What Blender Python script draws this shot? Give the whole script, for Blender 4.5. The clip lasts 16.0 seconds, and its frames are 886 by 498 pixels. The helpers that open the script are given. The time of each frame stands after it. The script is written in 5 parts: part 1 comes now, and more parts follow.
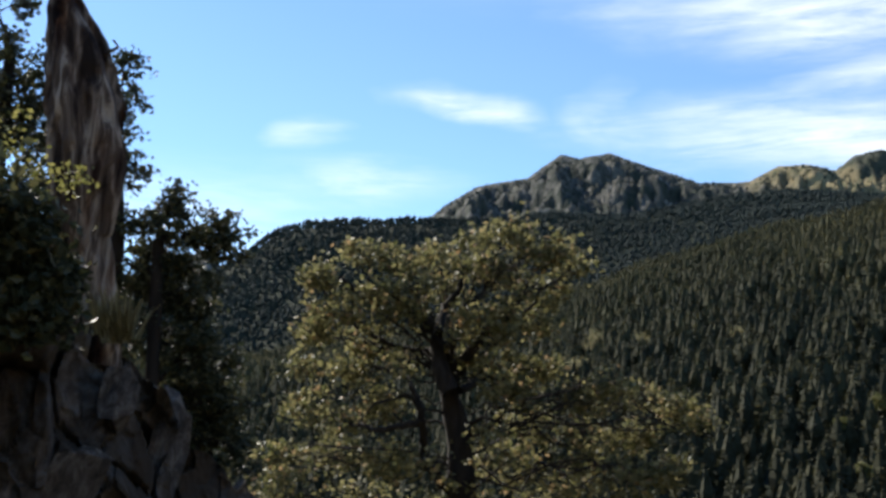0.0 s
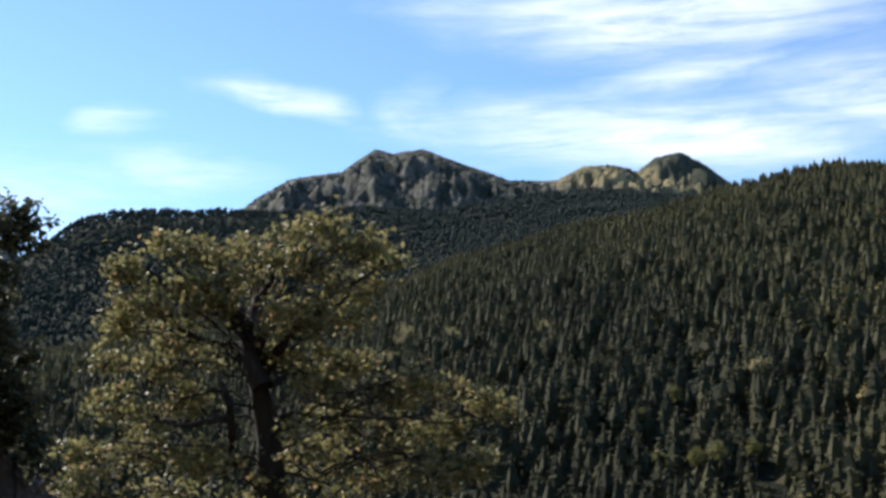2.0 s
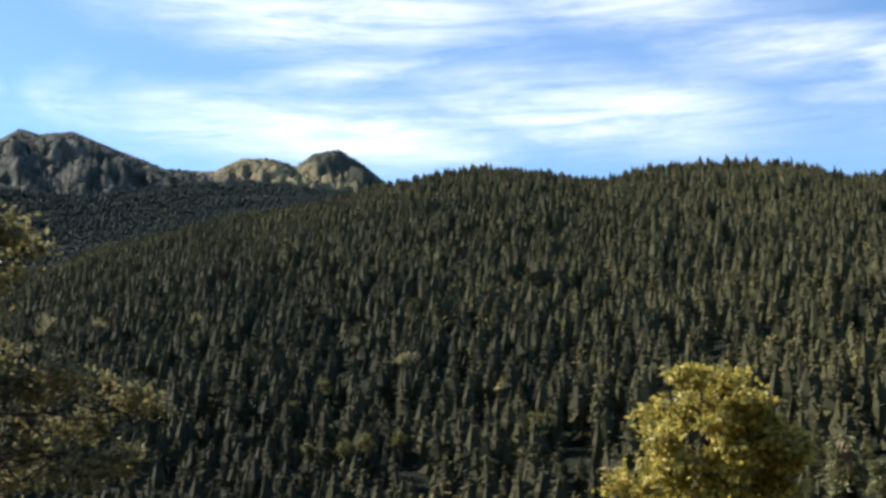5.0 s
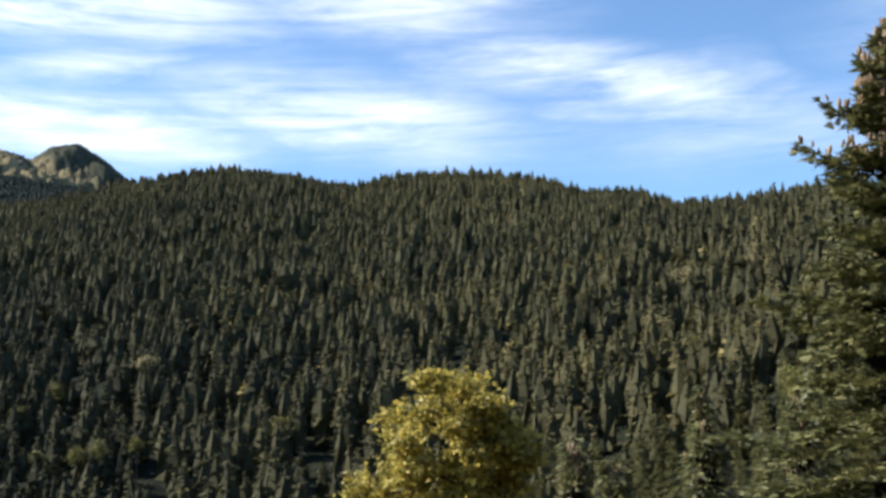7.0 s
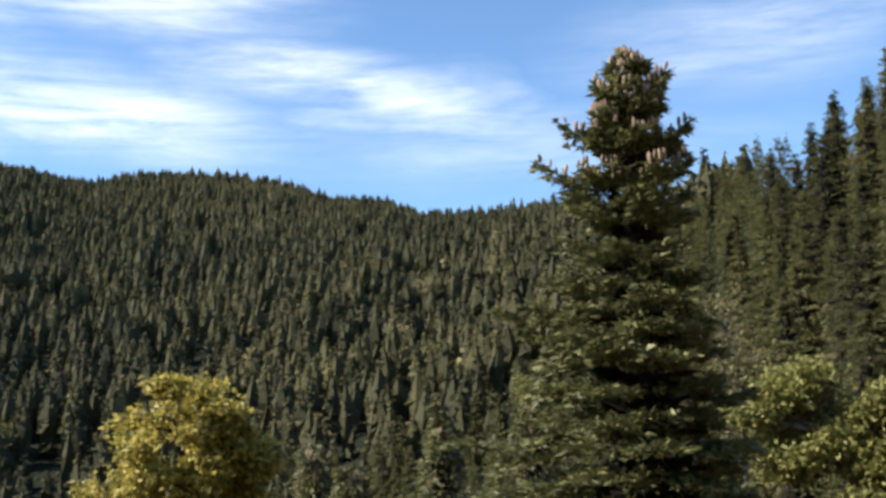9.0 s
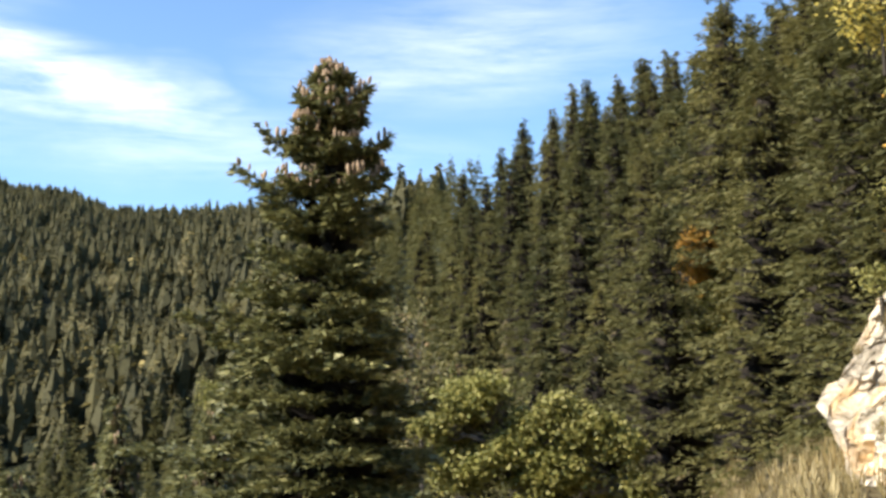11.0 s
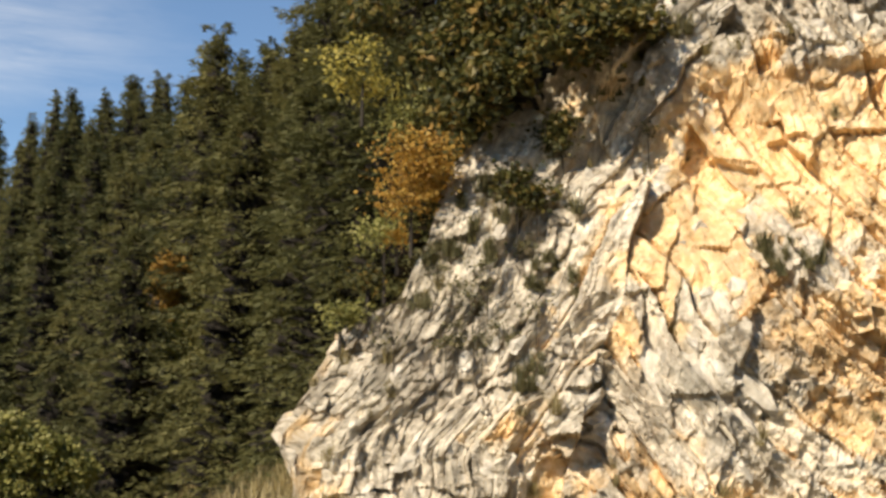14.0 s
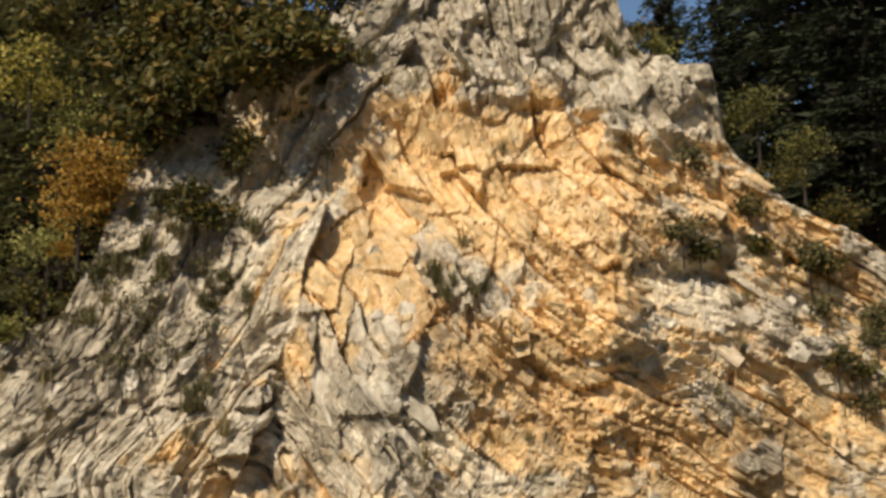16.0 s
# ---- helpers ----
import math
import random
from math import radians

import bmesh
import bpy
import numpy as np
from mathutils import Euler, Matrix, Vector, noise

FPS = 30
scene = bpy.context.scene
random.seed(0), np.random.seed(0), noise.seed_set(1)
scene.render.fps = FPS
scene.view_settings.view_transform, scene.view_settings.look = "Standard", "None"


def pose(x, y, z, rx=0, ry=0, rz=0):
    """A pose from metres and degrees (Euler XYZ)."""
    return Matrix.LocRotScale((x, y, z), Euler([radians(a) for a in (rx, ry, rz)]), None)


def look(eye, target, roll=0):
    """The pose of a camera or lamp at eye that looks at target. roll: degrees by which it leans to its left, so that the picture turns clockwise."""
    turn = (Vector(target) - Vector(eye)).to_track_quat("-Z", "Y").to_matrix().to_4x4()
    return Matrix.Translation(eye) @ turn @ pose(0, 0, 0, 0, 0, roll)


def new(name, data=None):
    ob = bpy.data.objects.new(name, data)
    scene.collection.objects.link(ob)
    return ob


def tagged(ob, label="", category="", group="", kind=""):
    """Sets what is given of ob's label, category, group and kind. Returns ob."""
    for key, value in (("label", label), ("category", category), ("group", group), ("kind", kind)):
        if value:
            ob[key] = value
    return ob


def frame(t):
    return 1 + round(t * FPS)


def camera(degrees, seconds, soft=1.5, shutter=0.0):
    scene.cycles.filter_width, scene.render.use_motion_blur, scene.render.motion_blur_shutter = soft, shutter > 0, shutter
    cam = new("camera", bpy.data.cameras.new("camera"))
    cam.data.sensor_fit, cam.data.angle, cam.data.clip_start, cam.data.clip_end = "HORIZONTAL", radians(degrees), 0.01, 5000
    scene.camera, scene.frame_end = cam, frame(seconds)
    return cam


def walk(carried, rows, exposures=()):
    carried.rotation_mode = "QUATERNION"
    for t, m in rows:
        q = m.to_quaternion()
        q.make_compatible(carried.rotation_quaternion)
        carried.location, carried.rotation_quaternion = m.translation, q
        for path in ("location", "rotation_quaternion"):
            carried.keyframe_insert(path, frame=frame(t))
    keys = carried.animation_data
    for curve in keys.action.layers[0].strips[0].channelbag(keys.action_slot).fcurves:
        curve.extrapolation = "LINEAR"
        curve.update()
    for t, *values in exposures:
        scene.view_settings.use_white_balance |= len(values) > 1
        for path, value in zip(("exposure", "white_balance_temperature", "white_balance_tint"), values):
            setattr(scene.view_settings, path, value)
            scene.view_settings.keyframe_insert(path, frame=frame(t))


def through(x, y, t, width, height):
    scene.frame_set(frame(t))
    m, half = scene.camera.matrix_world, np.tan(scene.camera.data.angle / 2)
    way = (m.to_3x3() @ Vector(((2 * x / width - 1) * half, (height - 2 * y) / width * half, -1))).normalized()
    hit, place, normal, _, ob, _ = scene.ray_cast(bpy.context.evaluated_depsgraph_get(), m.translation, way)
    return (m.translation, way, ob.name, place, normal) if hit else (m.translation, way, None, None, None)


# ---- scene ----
# ---- camera and its walk: a slow turn on the spot at eye height ----
cam = camera(41.8, 16.0, soft=3.15)
PATH = [
    (0, pose(0, 0, 1.6, 100.08, -0.75, -1.19)),
    (0.5, pose(0, 0, 1.6, 100.07, -0.34, -3.13)),
    (1, pose(0, 0, 1.6, 99.99, -0.24, -5.55)),
    (1.5, pose(0, 0, 1.6, 99.96, 0.04, -7.85)),
    (2, pose(0, 0, 1.6, 99.83, 0.14, -10.40)),
    (2.5, pose(0, 0, 1.6, 99.73, 0.46, -12.75)),
    (3, pose(0, 0, 1.6, 99.61, 0.63, -15.40)),
    (3.5, pose(0, 0, 1.6, 99.50, 0.96, -18.02)),
    (4, pose(0, 0, 1.6, 99.41, 1.02, -21.12)),
    (6.5, pose(0, 0, 1.6, 99.28, 1.59, -36.64)),
    (7, pose(0, 0, 1.6, 99.24, 1.70, -39.83)),
    (7.5, pose(0, 0, 1.6, 99.21, 1.77, -42.76)),
    (8, pose(0, 0, 1.6, 99.21, 1.87, -45.97)),
    (10.5, pose(0, 0, 1.6, 99.16, 1.10, -63.59)),
    (11, pose(0, 0, 1.6, 99.19, 0.82, -67.87)),
    (11.5, pose(0, 0, 1.6, 99.27, 0.63, -71.98)),
    (12, pose(0, 0, 1.6, 99.35, 0.43, -76.47)),
    (12.5, pose(0, 0, 1.6, 99.48, 0.22, -80.65)),
    (13, pose(0, 0, 1.6, 99.67, 0.06, -85.15)),
    (13.5, pose(0, 0, 1.6, 99.95, -0.10, -89.33)),
    (14, pose(0, 0, 1.6, 100.27, -0.19, -93.89)),
    (14.5, pose(0, 0, 1.6, 100.48, 0.03, -97.98)),
    (15, pose(0, 0, 1.6, 100.72, 0.22, -102.47)),
    (15.5, pose(0, 0, 1.6, 100.93, 0.45, -106.61)),
    (16, pose(0, 0, 1.6, 101.23, 0.53, -109.95)),
]

EXPOSURES = ((0, 0.65, 6500, 10), (3, 0.76, 6500), (7, 0.78, 6500), (10, 0.85, 6500), (11, 1.2, 6900), (11.8, 1.35, 7200), (12.5, 1.3, 7250), (13.2, 0.9, 7300), (14, 0.45, 7450), (14.6, 0.12, 7600), (16, -0.2, 7850))
walk(cam, PATH, EXPOSURES)
SKY, CLOUD, SUN_POWER = 0.12, 8.1, 5.0

# ---- world: autumn sky with thin cirrus ----
SUN_AZ, SUN_EL = -43.0, 36.0


def node(nt, kind, **kw):
    n = nt.nodes.new(kind)
    for k, v in kw.items():
        if k == "op":
            n.operation = v
        elif k == "mode":
            n.interpolation_type = v
        elif k == "mapping":
            n.vector_type = v
    return n


def link(nt, a, b):
    nt.links.new(a, b)


world = bpy.data.worlds.new("sky")
scene.world = world
world.use_nodes = True
wn = world.node_tree
wn.nodes.clear()
w_out = node(wn, "ShaderNodeOutputWorld")
w_bg = node(wn, "ShaderNodeBackground")
w_bg.inputs["Strength"].default_value = SKY
sky = node(wn, "ShaderNodeTexSky")
sky.sky_type = "NISHITA"
sky.sun_disc = False
sky.sun_elevation = radians(SUN_EL)
sky.sun_rotation = radians(SUN_AZ)
sky.altitude = 1200
sky.air_density, sky.dust_density, sky.ozone_density = 1.0, 0.25, 1.8
co = node(wn, "ShaderNodeTexCoord")
sep = node(wn, "ShaderNodeSeparateXYZ")
link(wn, co.outputs["Generated"], sep.inputs[0])


def wmath(op, a, b=None, c=None):
    n = node(wn, "ShaderNodeMath", op=op)
    for i, v in enumerate((a, b, c)):
        if v is None:
            continue
        if isinstance(v, (int, float)):
            n.inputs[i].default_value = v
        else:
            link(wn, v, n.inputs[i])
    return n.outputs[0]


az_ = wmath("MULTIPLY", wmath("ARCTAN2", sep.outputs[0], sep.outputs[1]), 57.2958)
el_ = wmath("MULTIPLY", wmath("ARCSINE", sep.outputs[2]), 57.2958)
comb = node(wn, "ShaderNodeCombineXYZ")
link(wn, az_, comb.inputs[0])
link(wn, el_, comb.inputs[1])


def wnoise(scale, stretch, tilt, detail, rough, dist):
    m = node(wn, "ShaderNodeMapping")
    m.inputs["Scale"].default_value = stretch
    m.inputs["Rotation"].default_value = (0, 0, radians(tilt))
    link(wn, comb.outputs[0], m.inputs["Vector"])
    n = node(wn, "ShaderNodeTexNoise")
    n.inputs["Scale"].default_value = scale
    n.inputs["Detail"].default_value = detail
    n.inputs["Roughness"].default_value = rough
    n.inputs["Distortion"].default_value = dist
    link(wn, m.outputs[0], n.inputs["Vector"])
    return n


warp = wnoise(0.22, (0.5, 1.2, 1), 0, 4, 0.55, 0.3)
wsub = node(wn, "ShaderNodeVectorMath", op="SUBTRACT")
link(wn, warp.outputs["Color"], wsub.inputs[0])
wsub.inputs[1].default_value = (0.5, 0.5, 0.5)
wsc = node(wn, "ShaderNodeVectorMath", op="MULTIPLY")
link(wn, wsub.outputs[0], wsc.inputs[0])
wsc.inputs[1].default_value = (12.0, 2.2, 0.0)
wadd = node(wn, "ShaderNodeVectorMath", op="ADD")
link(wn, comb.outputs[0], wadd.inputs[0])
link(wn, wsc.outputs[0], wadd.inputs[1])
# banks of cirrus: bearing, height, half-length, half-width in degrees, tilt, density
CIRRUS = (
    (2.6, 17.0, 3.4, 0.75, -7, 0.8), (-5.6, 15.6, 2.0, 0.6, -3, 0.55), (-2.6, 13.4, 4.0, 0.9, -4, 0.6),
    (21.5, 21.0, 11.0, 2.2, -4, 1.0), (21.5, 15.3, 12.0, 1.8, -2, 1.0), (23.4, 18.0, 5.0, 0.8, 7, 0.7),
    (8.7, 16.2, 1.8, 1.6, 30, 0.45), (38, 21.6, 9.0, 2.2, -3, 0.85), (36, 15.8, 9.0, 2.0, -7, 1.0),
    (44.9, 18.0, 7.0, 1.3, -4, 0.8), (50.8, 16.4, 6.0, 1.9, -6, 0.95), (69.6, 19.0, 9.0, 2.6, 5, 0.42),
    (55.7, 14.0, 12.0, 1.6, 0, 0.35), (-11, 11.5, 9.0, 2.2, 0, 0.4), (30.2, 27.0, 26.0, 3.0, 6, 0.6),
)
total = None
for ca, ce, cw, ch, ct, cd in CIRRUS:
    m = node(wn, "ShaderNodeMapping", mapping="TEXTURE")
    m.inputs["Location"].default_value = (ca, ce, 0)
    m.inputs["Rotation"].default_value = (0, 0, radians(ct))
    m.inputs["Scale"].default_value = (cw * 1.15, ch * 1.2, 1)
    link(wn, wadd.outputs[0], m.inputs["Vector"])
    ln = node(wn, "ShaderNodeVectorMath", op="LENGTH")
    link(wn, m.outputs[0], ln.inputs[0])
    mr = node(wn, "ShaderNodeMapRange", mode="SMOOTHSTEP")
    mr.inputs["From Min"].default_value, mr.inputs["From Max"].default_value = 1.35, 0.0
    mr.inputs["To Min"].default_value, mr.inputs["To Max"].default_value = 0.0, cd
    link(wn, ln.outputs["Value"], mr.inputs["Value"])
    total = mr.outputs[0] if total is None else wmath("MAXIMUM", total, mr.outputs[0])
fib = wnoise(0.7, (0.2, 1.5, 1), -6, 9, 0.62, 0.35)
puff = wmath("MULTIPLY_ADD", fib.outputs["Fac"], 2.2, -0.55)
cloud = wmath("MULTIPLY", total, wmath("MAXIMUM", puff, 0.12))
veil = wmath("MULTIPLY_ADD", cloud, 0.82, 0.0)
veil_n = wn.nodes[-1]
veil_n.use_clamp = True
wmix = node(wn, "ShaderNodeMix")
wmix.data_type = "RGBA"
link(wn, veil, wmix.inputs["Factor"])
stint = node(wn, "ShaderNodeMix")
stint.data_type, stint.blend_type = "RGBA", "MULTIPLY"
stint.inputs["Factor"].default_value = 1.0
link(wn, sky.outputs[0], stint.inputs["A"])
stint.inputs["B"].default_value = (0.82, 0.98, 1.10, 1)
link(wn, stint.outputs["Result"], wmix.inputs["A"])
wmix.inputs["B"].default_value = (CLOUD * 0.98, CLOUD, CLOUD * 1.03, 1)
link(wn, wmix.outputs["Result"], w_bg.inputs["Color"])
link(wn, w_bg.outputs[0], w_out.inputs[0])

sun = new("sun", bpy.data.lights.new("sun", "SUN"))
sun.data.energy, sun.data.angle, sun.data.color = SUN_POWER, radians(0.53), (1.0, 0.94, 0.84)
_a, _e = radians(SUN_AZ), radians(SUN_EL)
sun.matrix_world = look((math.sin(_a) * math.cos(_e) * 100, math.cos(_a) * math.cos(_e) * 100, math.sin(_e) * 100), (0, 0, 0))


# ---- materials ----
def ramp(nt, fac, stops):
    n = node(nt, "ShaderNodeValToRGB")
    els = n.color_ramp.elements
    while len(els) < len(stops):
        els.new(0.5)
    for e, (p, c) in zip(els, stops):
        e.position, e.color = p, (*c, 1)
    link(nt, fac, n.inputs[0])
    return n.outputs["Color"]


def mixc(nt, fac, a, b, blend="MIX"):
    n = node(nt, "ShaderNodeMix")
    n.data_type, n.blend_type = "RGBA", blend
    for key, v in (("Factor", fac), ("A", a), ("B", b)):
        if isinstance(v, (int, float)):
            n.inputs[key].default_value = v
        elif isinstance(v, tuple):
            n.inputs[key].default_value = (*v, 1)
        else:
            link(nt, v, n.inputs[key])
    return n.outputs["Result"]


def tex(nt, scale, detail=5, rough=0.55, dist=0.0, stretch=None, coord="Object"):
    c = node(nt, "ShaderNodeTexCoord")
    n = node(nt, "ShaderNodeTexNoise")
    n.inputs["Scale"].default_value, n.inputs["Detail"].default_value = scale, detail
    n.inputs["Roughness"].default_value, n.inputs["Distortion"].default_value = rough, dist
    src = c.outputs[coord]
    if stretch:
        m = node(nt, "ShaderNodeMapping")
        m.inputs["Scale"].default_value = stretch
        link(nt, src, m.inputs["Vector"])
        src = m.outputs[0]
    link(nt, src, n.inputs["Vector"])
    return n.outputs["Fac"]


def bump(nt, height, strength, distance):
    n = node(nt, "ShaderNodeBump")
    n.inputs["Strength"].default_value, n.inputs["Distance"].default_value = strength, distance
    link(nt, height, n.inputs["Height"])
    return n.outputs[0]


def attr(nt, name):
    n = node(nt, "ShaderNodeAttribute")
    n.attribute_name = name
    return n.outputs["Fac"]


def maprange(nt, v, a, b, c=0.0, d=1.0):
    n = node(nt, "ShaderNodeMapRange", mode="SMOOTHSTEP")
    for k, x in zip(("From Min", "From Max", "To Min", "To Max"), (a, b, c, d)):
        n.inputs[k].default_value = x
    link(nt, v, n.inputs["Value"])
    return n.outputs[0]


def material(name, rough=0.8, spec=0.3):
    m = bpy.data.materials.new(name)
    m.use_nodes = True
    nt = m.node_tree
    b = nt.nodes["Principled BSDF"]
    b.inputs["Roughness"].default_value = rough
    b.inputs["Specular IOR Level"].default_value = spec
    return m, nt, b


def leaf_material(name, stops, through=0.35, rough=0.55, source="island"):
    """Leaves: colour from leaf to leaf, some light let through."""
    m, nt, b = material(name, rough, 0.35)
    if source == "island":
        g = node(nt, "ShaderNodeNewGeometry")
        f = g.outputs["Random Per Island"]
    elif source == "object":
        o = node(nt, "ShaderNodeObjectInfo")
        g = node(nt, "ShaderNodeNewGeometry")
        mm = node(nt, "ShaderNodeMath", op="MULTIPLY_ADD")
        link(nt, g.outputs["Random Per Island"], mm.inputs[0])
        mm.inputs[1].default_value = 0.28
        m2 = node(nt, "ShaderNodeMath", op="MULTIPLY")
        link(nt, o.outputs["Random"], m2.inputs[0])
        m2.inputs[1].default_value = 0.55
        link(nt, m2.outputs[0], mm.inputs[2])
        f = mm.outputs[0]
    else:
        f = attr(nt, source)
    col = ramp(nt, f, stops)
    col = mixc(nt, 0.35, col, ramp(nt, tex(nt, 1.1, 3), ((0.3, (0.45, 0.45, 0.42)), (0.7, (1.35, 1.35, 1.3)))), "MULTIPLY")
    link(nt, col, b.inputs["Base Color"])
    t = node(nt, "ShaderNodeBsdfTranslucent")
    link(nt, col, t.inputs["Color"])
    mix = node(nt, "ShaderNodeMixShader")
    mix.inputs[0].default_value = through
    link(nt, b.outputs[0], mix.inputs[1])
    link(nt, t.outputs[0], mix.inputs[2])
    link(nt, mix.outputs[0], nt.nodes["Material Output"].inputs["Surface"])
    return m


M_fir_far = leaf_material("fir_needles_slope", ((0.0, (0.043, 0.044, 0.022)), (0.5, (0.097, 0.090, 0.040)), (0.93, (0.180, 0.155, 0.062)), (1.0, (0.34, 0.28, 0.11))), 0.3, 0.9, "tint")
# far firs: the haze of distance is put into this bluish needle colour
M_fir_hazed = leaf_material("fir_needles_hazed", ((0.0, (0.020, 0.030, 0.024)), (0.6, (0.032, 0.044, 0.034)), (1.0, (0.050, 0.062, 0.042))), 0.12, 0.9, "tint")
M_fir = leaf_material("fir_needles", ((0.0, (0.054, 0.060, 0.022)), (0.45, (0.124, 0.119, 0.041)), (0.85, (0.215, 0.190, 0.068)), (1.0, (0.32, 0.21, 0.10))), 0.34, 0.7, "object")
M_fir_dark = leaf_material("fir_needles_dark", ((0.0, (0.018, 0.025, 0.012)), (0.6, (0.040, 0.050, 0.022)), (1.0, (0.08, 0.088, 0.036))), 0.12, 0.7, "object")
M_fir_near = leaf_material("fir_needles_fresh", ((0.0, (0.068, 0.076, 0.032)), (0.5, (0.155, 0.158, 0.064)), (1.0, (0.28, 0.265, 0.11))), 0.2, 0.5)
M_oak = leaf_material("oak_leaves", ((0.0, (0.10, 0.105, 0.04)), (0.5, (0.21, 0.195, 0.085)), (0.88, (0.31, 0.275, 0.125)), (1.0, (0.38, 0.25, 0.13))), 0.45)
M_maple = leaf_material("yellow_leaves", ((0.0, (0.17, 0.16, 0.045)), (0.5, (0.46, 0.39, 0.09)), (1.0, (0.70, 0.56, 0.14))), 0.4)
M_green = leaf_material("yellow_green_leaves", ((0.0, (0.14, 0.148, 0.04)), (0.5, (0.27, 0.262, 0.078)), (1.0, (0.40, 0.365, 0.125))), 0.4)
M_dark = leaf_material("dark_green_leaves", ((0.0, (0.036, 0.042, 0.014)), (0.55, (0.105, 0.102, 0.028)), (0.8, (0.18, 0.15, 0.038)), (1.0, (0.32, 0.20, 0.055))), 0.4)
M_olive = leaf_material("olive_leaves", ((0.0, (0.07, 0.075, 0.02)), (0.5, (0.16, 0.155, 0.045)), (1.0, (0.28, 0.25, 0.08))), 0.35)
M_straw = leaf_material("pale_yellow_leaves", ((0.0, (0.28, 0.24, 0.10)), (0.5, (0.46, 0.39, 0.19)), (1.0, (0.60, 0.51, 0.27))), 0.4)
M_rust = leaf_material("rust_leaves", ((0.0, (0.32, 0.17, 0.035)), (0.5, (0.55, 0.32, 0.065)), (1.0, (0.68, 0.47, 0.13))), 0.5)
M_juniper = leaf_material("juniper_scales", ((0.0, (0.024, 0.032, 0.016)), (0.6, (0.055, 0.064, 0.03)), (1.0, (0.14, 0.13, 0.06))), 0.25)
M_brush = leaf_material("dry_brush", ((0.0, (0.07, 0.07, 0.03)), (0.6, (0.16, 0.145, 0.065)), (1.0, (0.27, 0.23, 0.11))), 0.3)
M_drygrass = leaf_material("dry_grass_blades", ((0.0, (0.16, 0.12, 0.05)), (0.6, (0.30, 0.24, 0.11)), (1.0, (0.42, 0.35, 0.18))), 0.3)


def bark_material(name, dark, light, scale=6.0):
    m, nt, b = material(name, 0.9, 0.2)
    n1 = tex(nt, scale, 6, 0.6, 0.5, (1, 1, 0.18))
    n2 = tex(nt, scale * 0.25, 3)
    c = ramp(nt, n1, ((0.3, dark), (0.7, light)))
    c = mixc(nt, 0.4, c, ramp(nt, n2, ((0.3, (0.5, 0.48, 0.45)), (0.7, (1.3, 1.3, 1.25)))), "MULTIPLY")
    link(nt, c, b.inputs["Base Color"])
    link(nt, bump(nt, n1, 0.8, 0.03), b.inputs["Normal"])
    return m


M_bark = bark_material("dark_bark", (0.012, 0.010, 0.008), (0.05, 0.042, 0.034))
M_twigs = bark_material("fir_twigs", (0.045, 0.048, 0.022), (0.12, 0.115, 0.055))
M_grey_bark = bark_material("grey_bark", (0.08, 0.07, 0.06), (0.24, 0.22, 0.19))
M_snag, _nt, _b = material("weathered_wood", 0.9, 0.2)
_n1, _n2 = tex(_nt, 11.0, 6, 0.6, 0.6, (1, 1, 0.12)), tex(_nt, 3.0, 4, 0.6, 0.5, (1, 1, 0.3))
_c = ramp(_nt, _n1, ((0.38, (0.025, 0.016, 0.011)), (0.5, (0.13, 0.095, 0.07)), (0.62, (0.44, 0.37, 0.29))))
_c = mixc(_nt, maprange(_nt, _n2, 0.45, 0.62), _c, mixc(_nt, 1.0, _c, (0.30, 0.17, 0.10), "MULTIPLY"))
link(_nt, _c, _b.inputs["Base Color"])
link(_nt, bump(_nt, _n1, 1.0, 0.04), _b.inputs["Normal"])
M_cone, _nt, _b = material("fir_cones", 0.8, 0.2)
_o = node(_nt, "ShaderNodeObjectInfo")
link(_nt, ramp(_nt, _o.outputs["Random"], ((0.0, (0.17, 0.115, 0.07)), (1.0, (0.38, 0.28, 0.185)))), _b.inputs["Base Color"])

# ground: duff and grass near, bare rock and dry meadow on the far tops
M_ground, _nt, _b = material("mountain_ground", 0.95, 0.15)
_g = node(_nt, "ShaderNodeNewGeometry")
_len = node(_nt, "ShaderNodeVectorMath", op="LENGTH")
link(_nt, _g.outputs["Position"], _len.inputs[0])
_sx = node(_nt, "ShaderNodeSeparateXYZ")
link(_nt, _g.outputs["Position"], _sx.inputs[0])
_duff = ramp(_nt, tex(_nt, 0.9, 8, 0.65), ((0.32, (0.06, 0.05, 0.025)), (0.5, (0.17, 0.135, 0.07)), (0.68, (0.36, 0.29, 0.16))))
_cl = tex(_nt, 0.022, 11, 0.7, 0.3, (1, 1, 0.4))
_rockfar = ramp(_nt, _cl, ((0.38, (0.026, 0.036, 0.026)), (0.49, (0.06, 0.062, 0.05)), (0.58, (0.115, 0.11, 0.095)), (0.70, (0.30, 0.275, 0.235))))
_mead = ramp(_nt, tex(_nt, 0.02, 6), ((0.36, (0.08, 0.085, 0.045)), (0.6, (0.30, 0.24, 0.13))))
_scrub = mixc(_nt, 0.72, _rockfar, (0.045, 0.052, 0.032))
_top = mixc(_nt, maprange(_nt, _sx.outputs[0], 780, 950), _rockfar, mixc(_nt, maprange(_nt, _sx.outputs[0], 1060, 1110), _mead, _scrub))
# forest floor: the deep shade under the trees is in this dark colour
_woods_shade = ramp(_nt, tex(_nt, 0.05, 5), ((0.35, (0.014, 0.020, 0.012)), (0.65, (0.030, 0.036, 0.018))))
_c = mixc(_nt, maprange(_nt, _len.outputs["Value"], 60, 160), _duff, _woods_shade)
_c = mixc(_nt, maprange(_nt, _len.outputs["Value"], 2320, 2500), _c, _top)
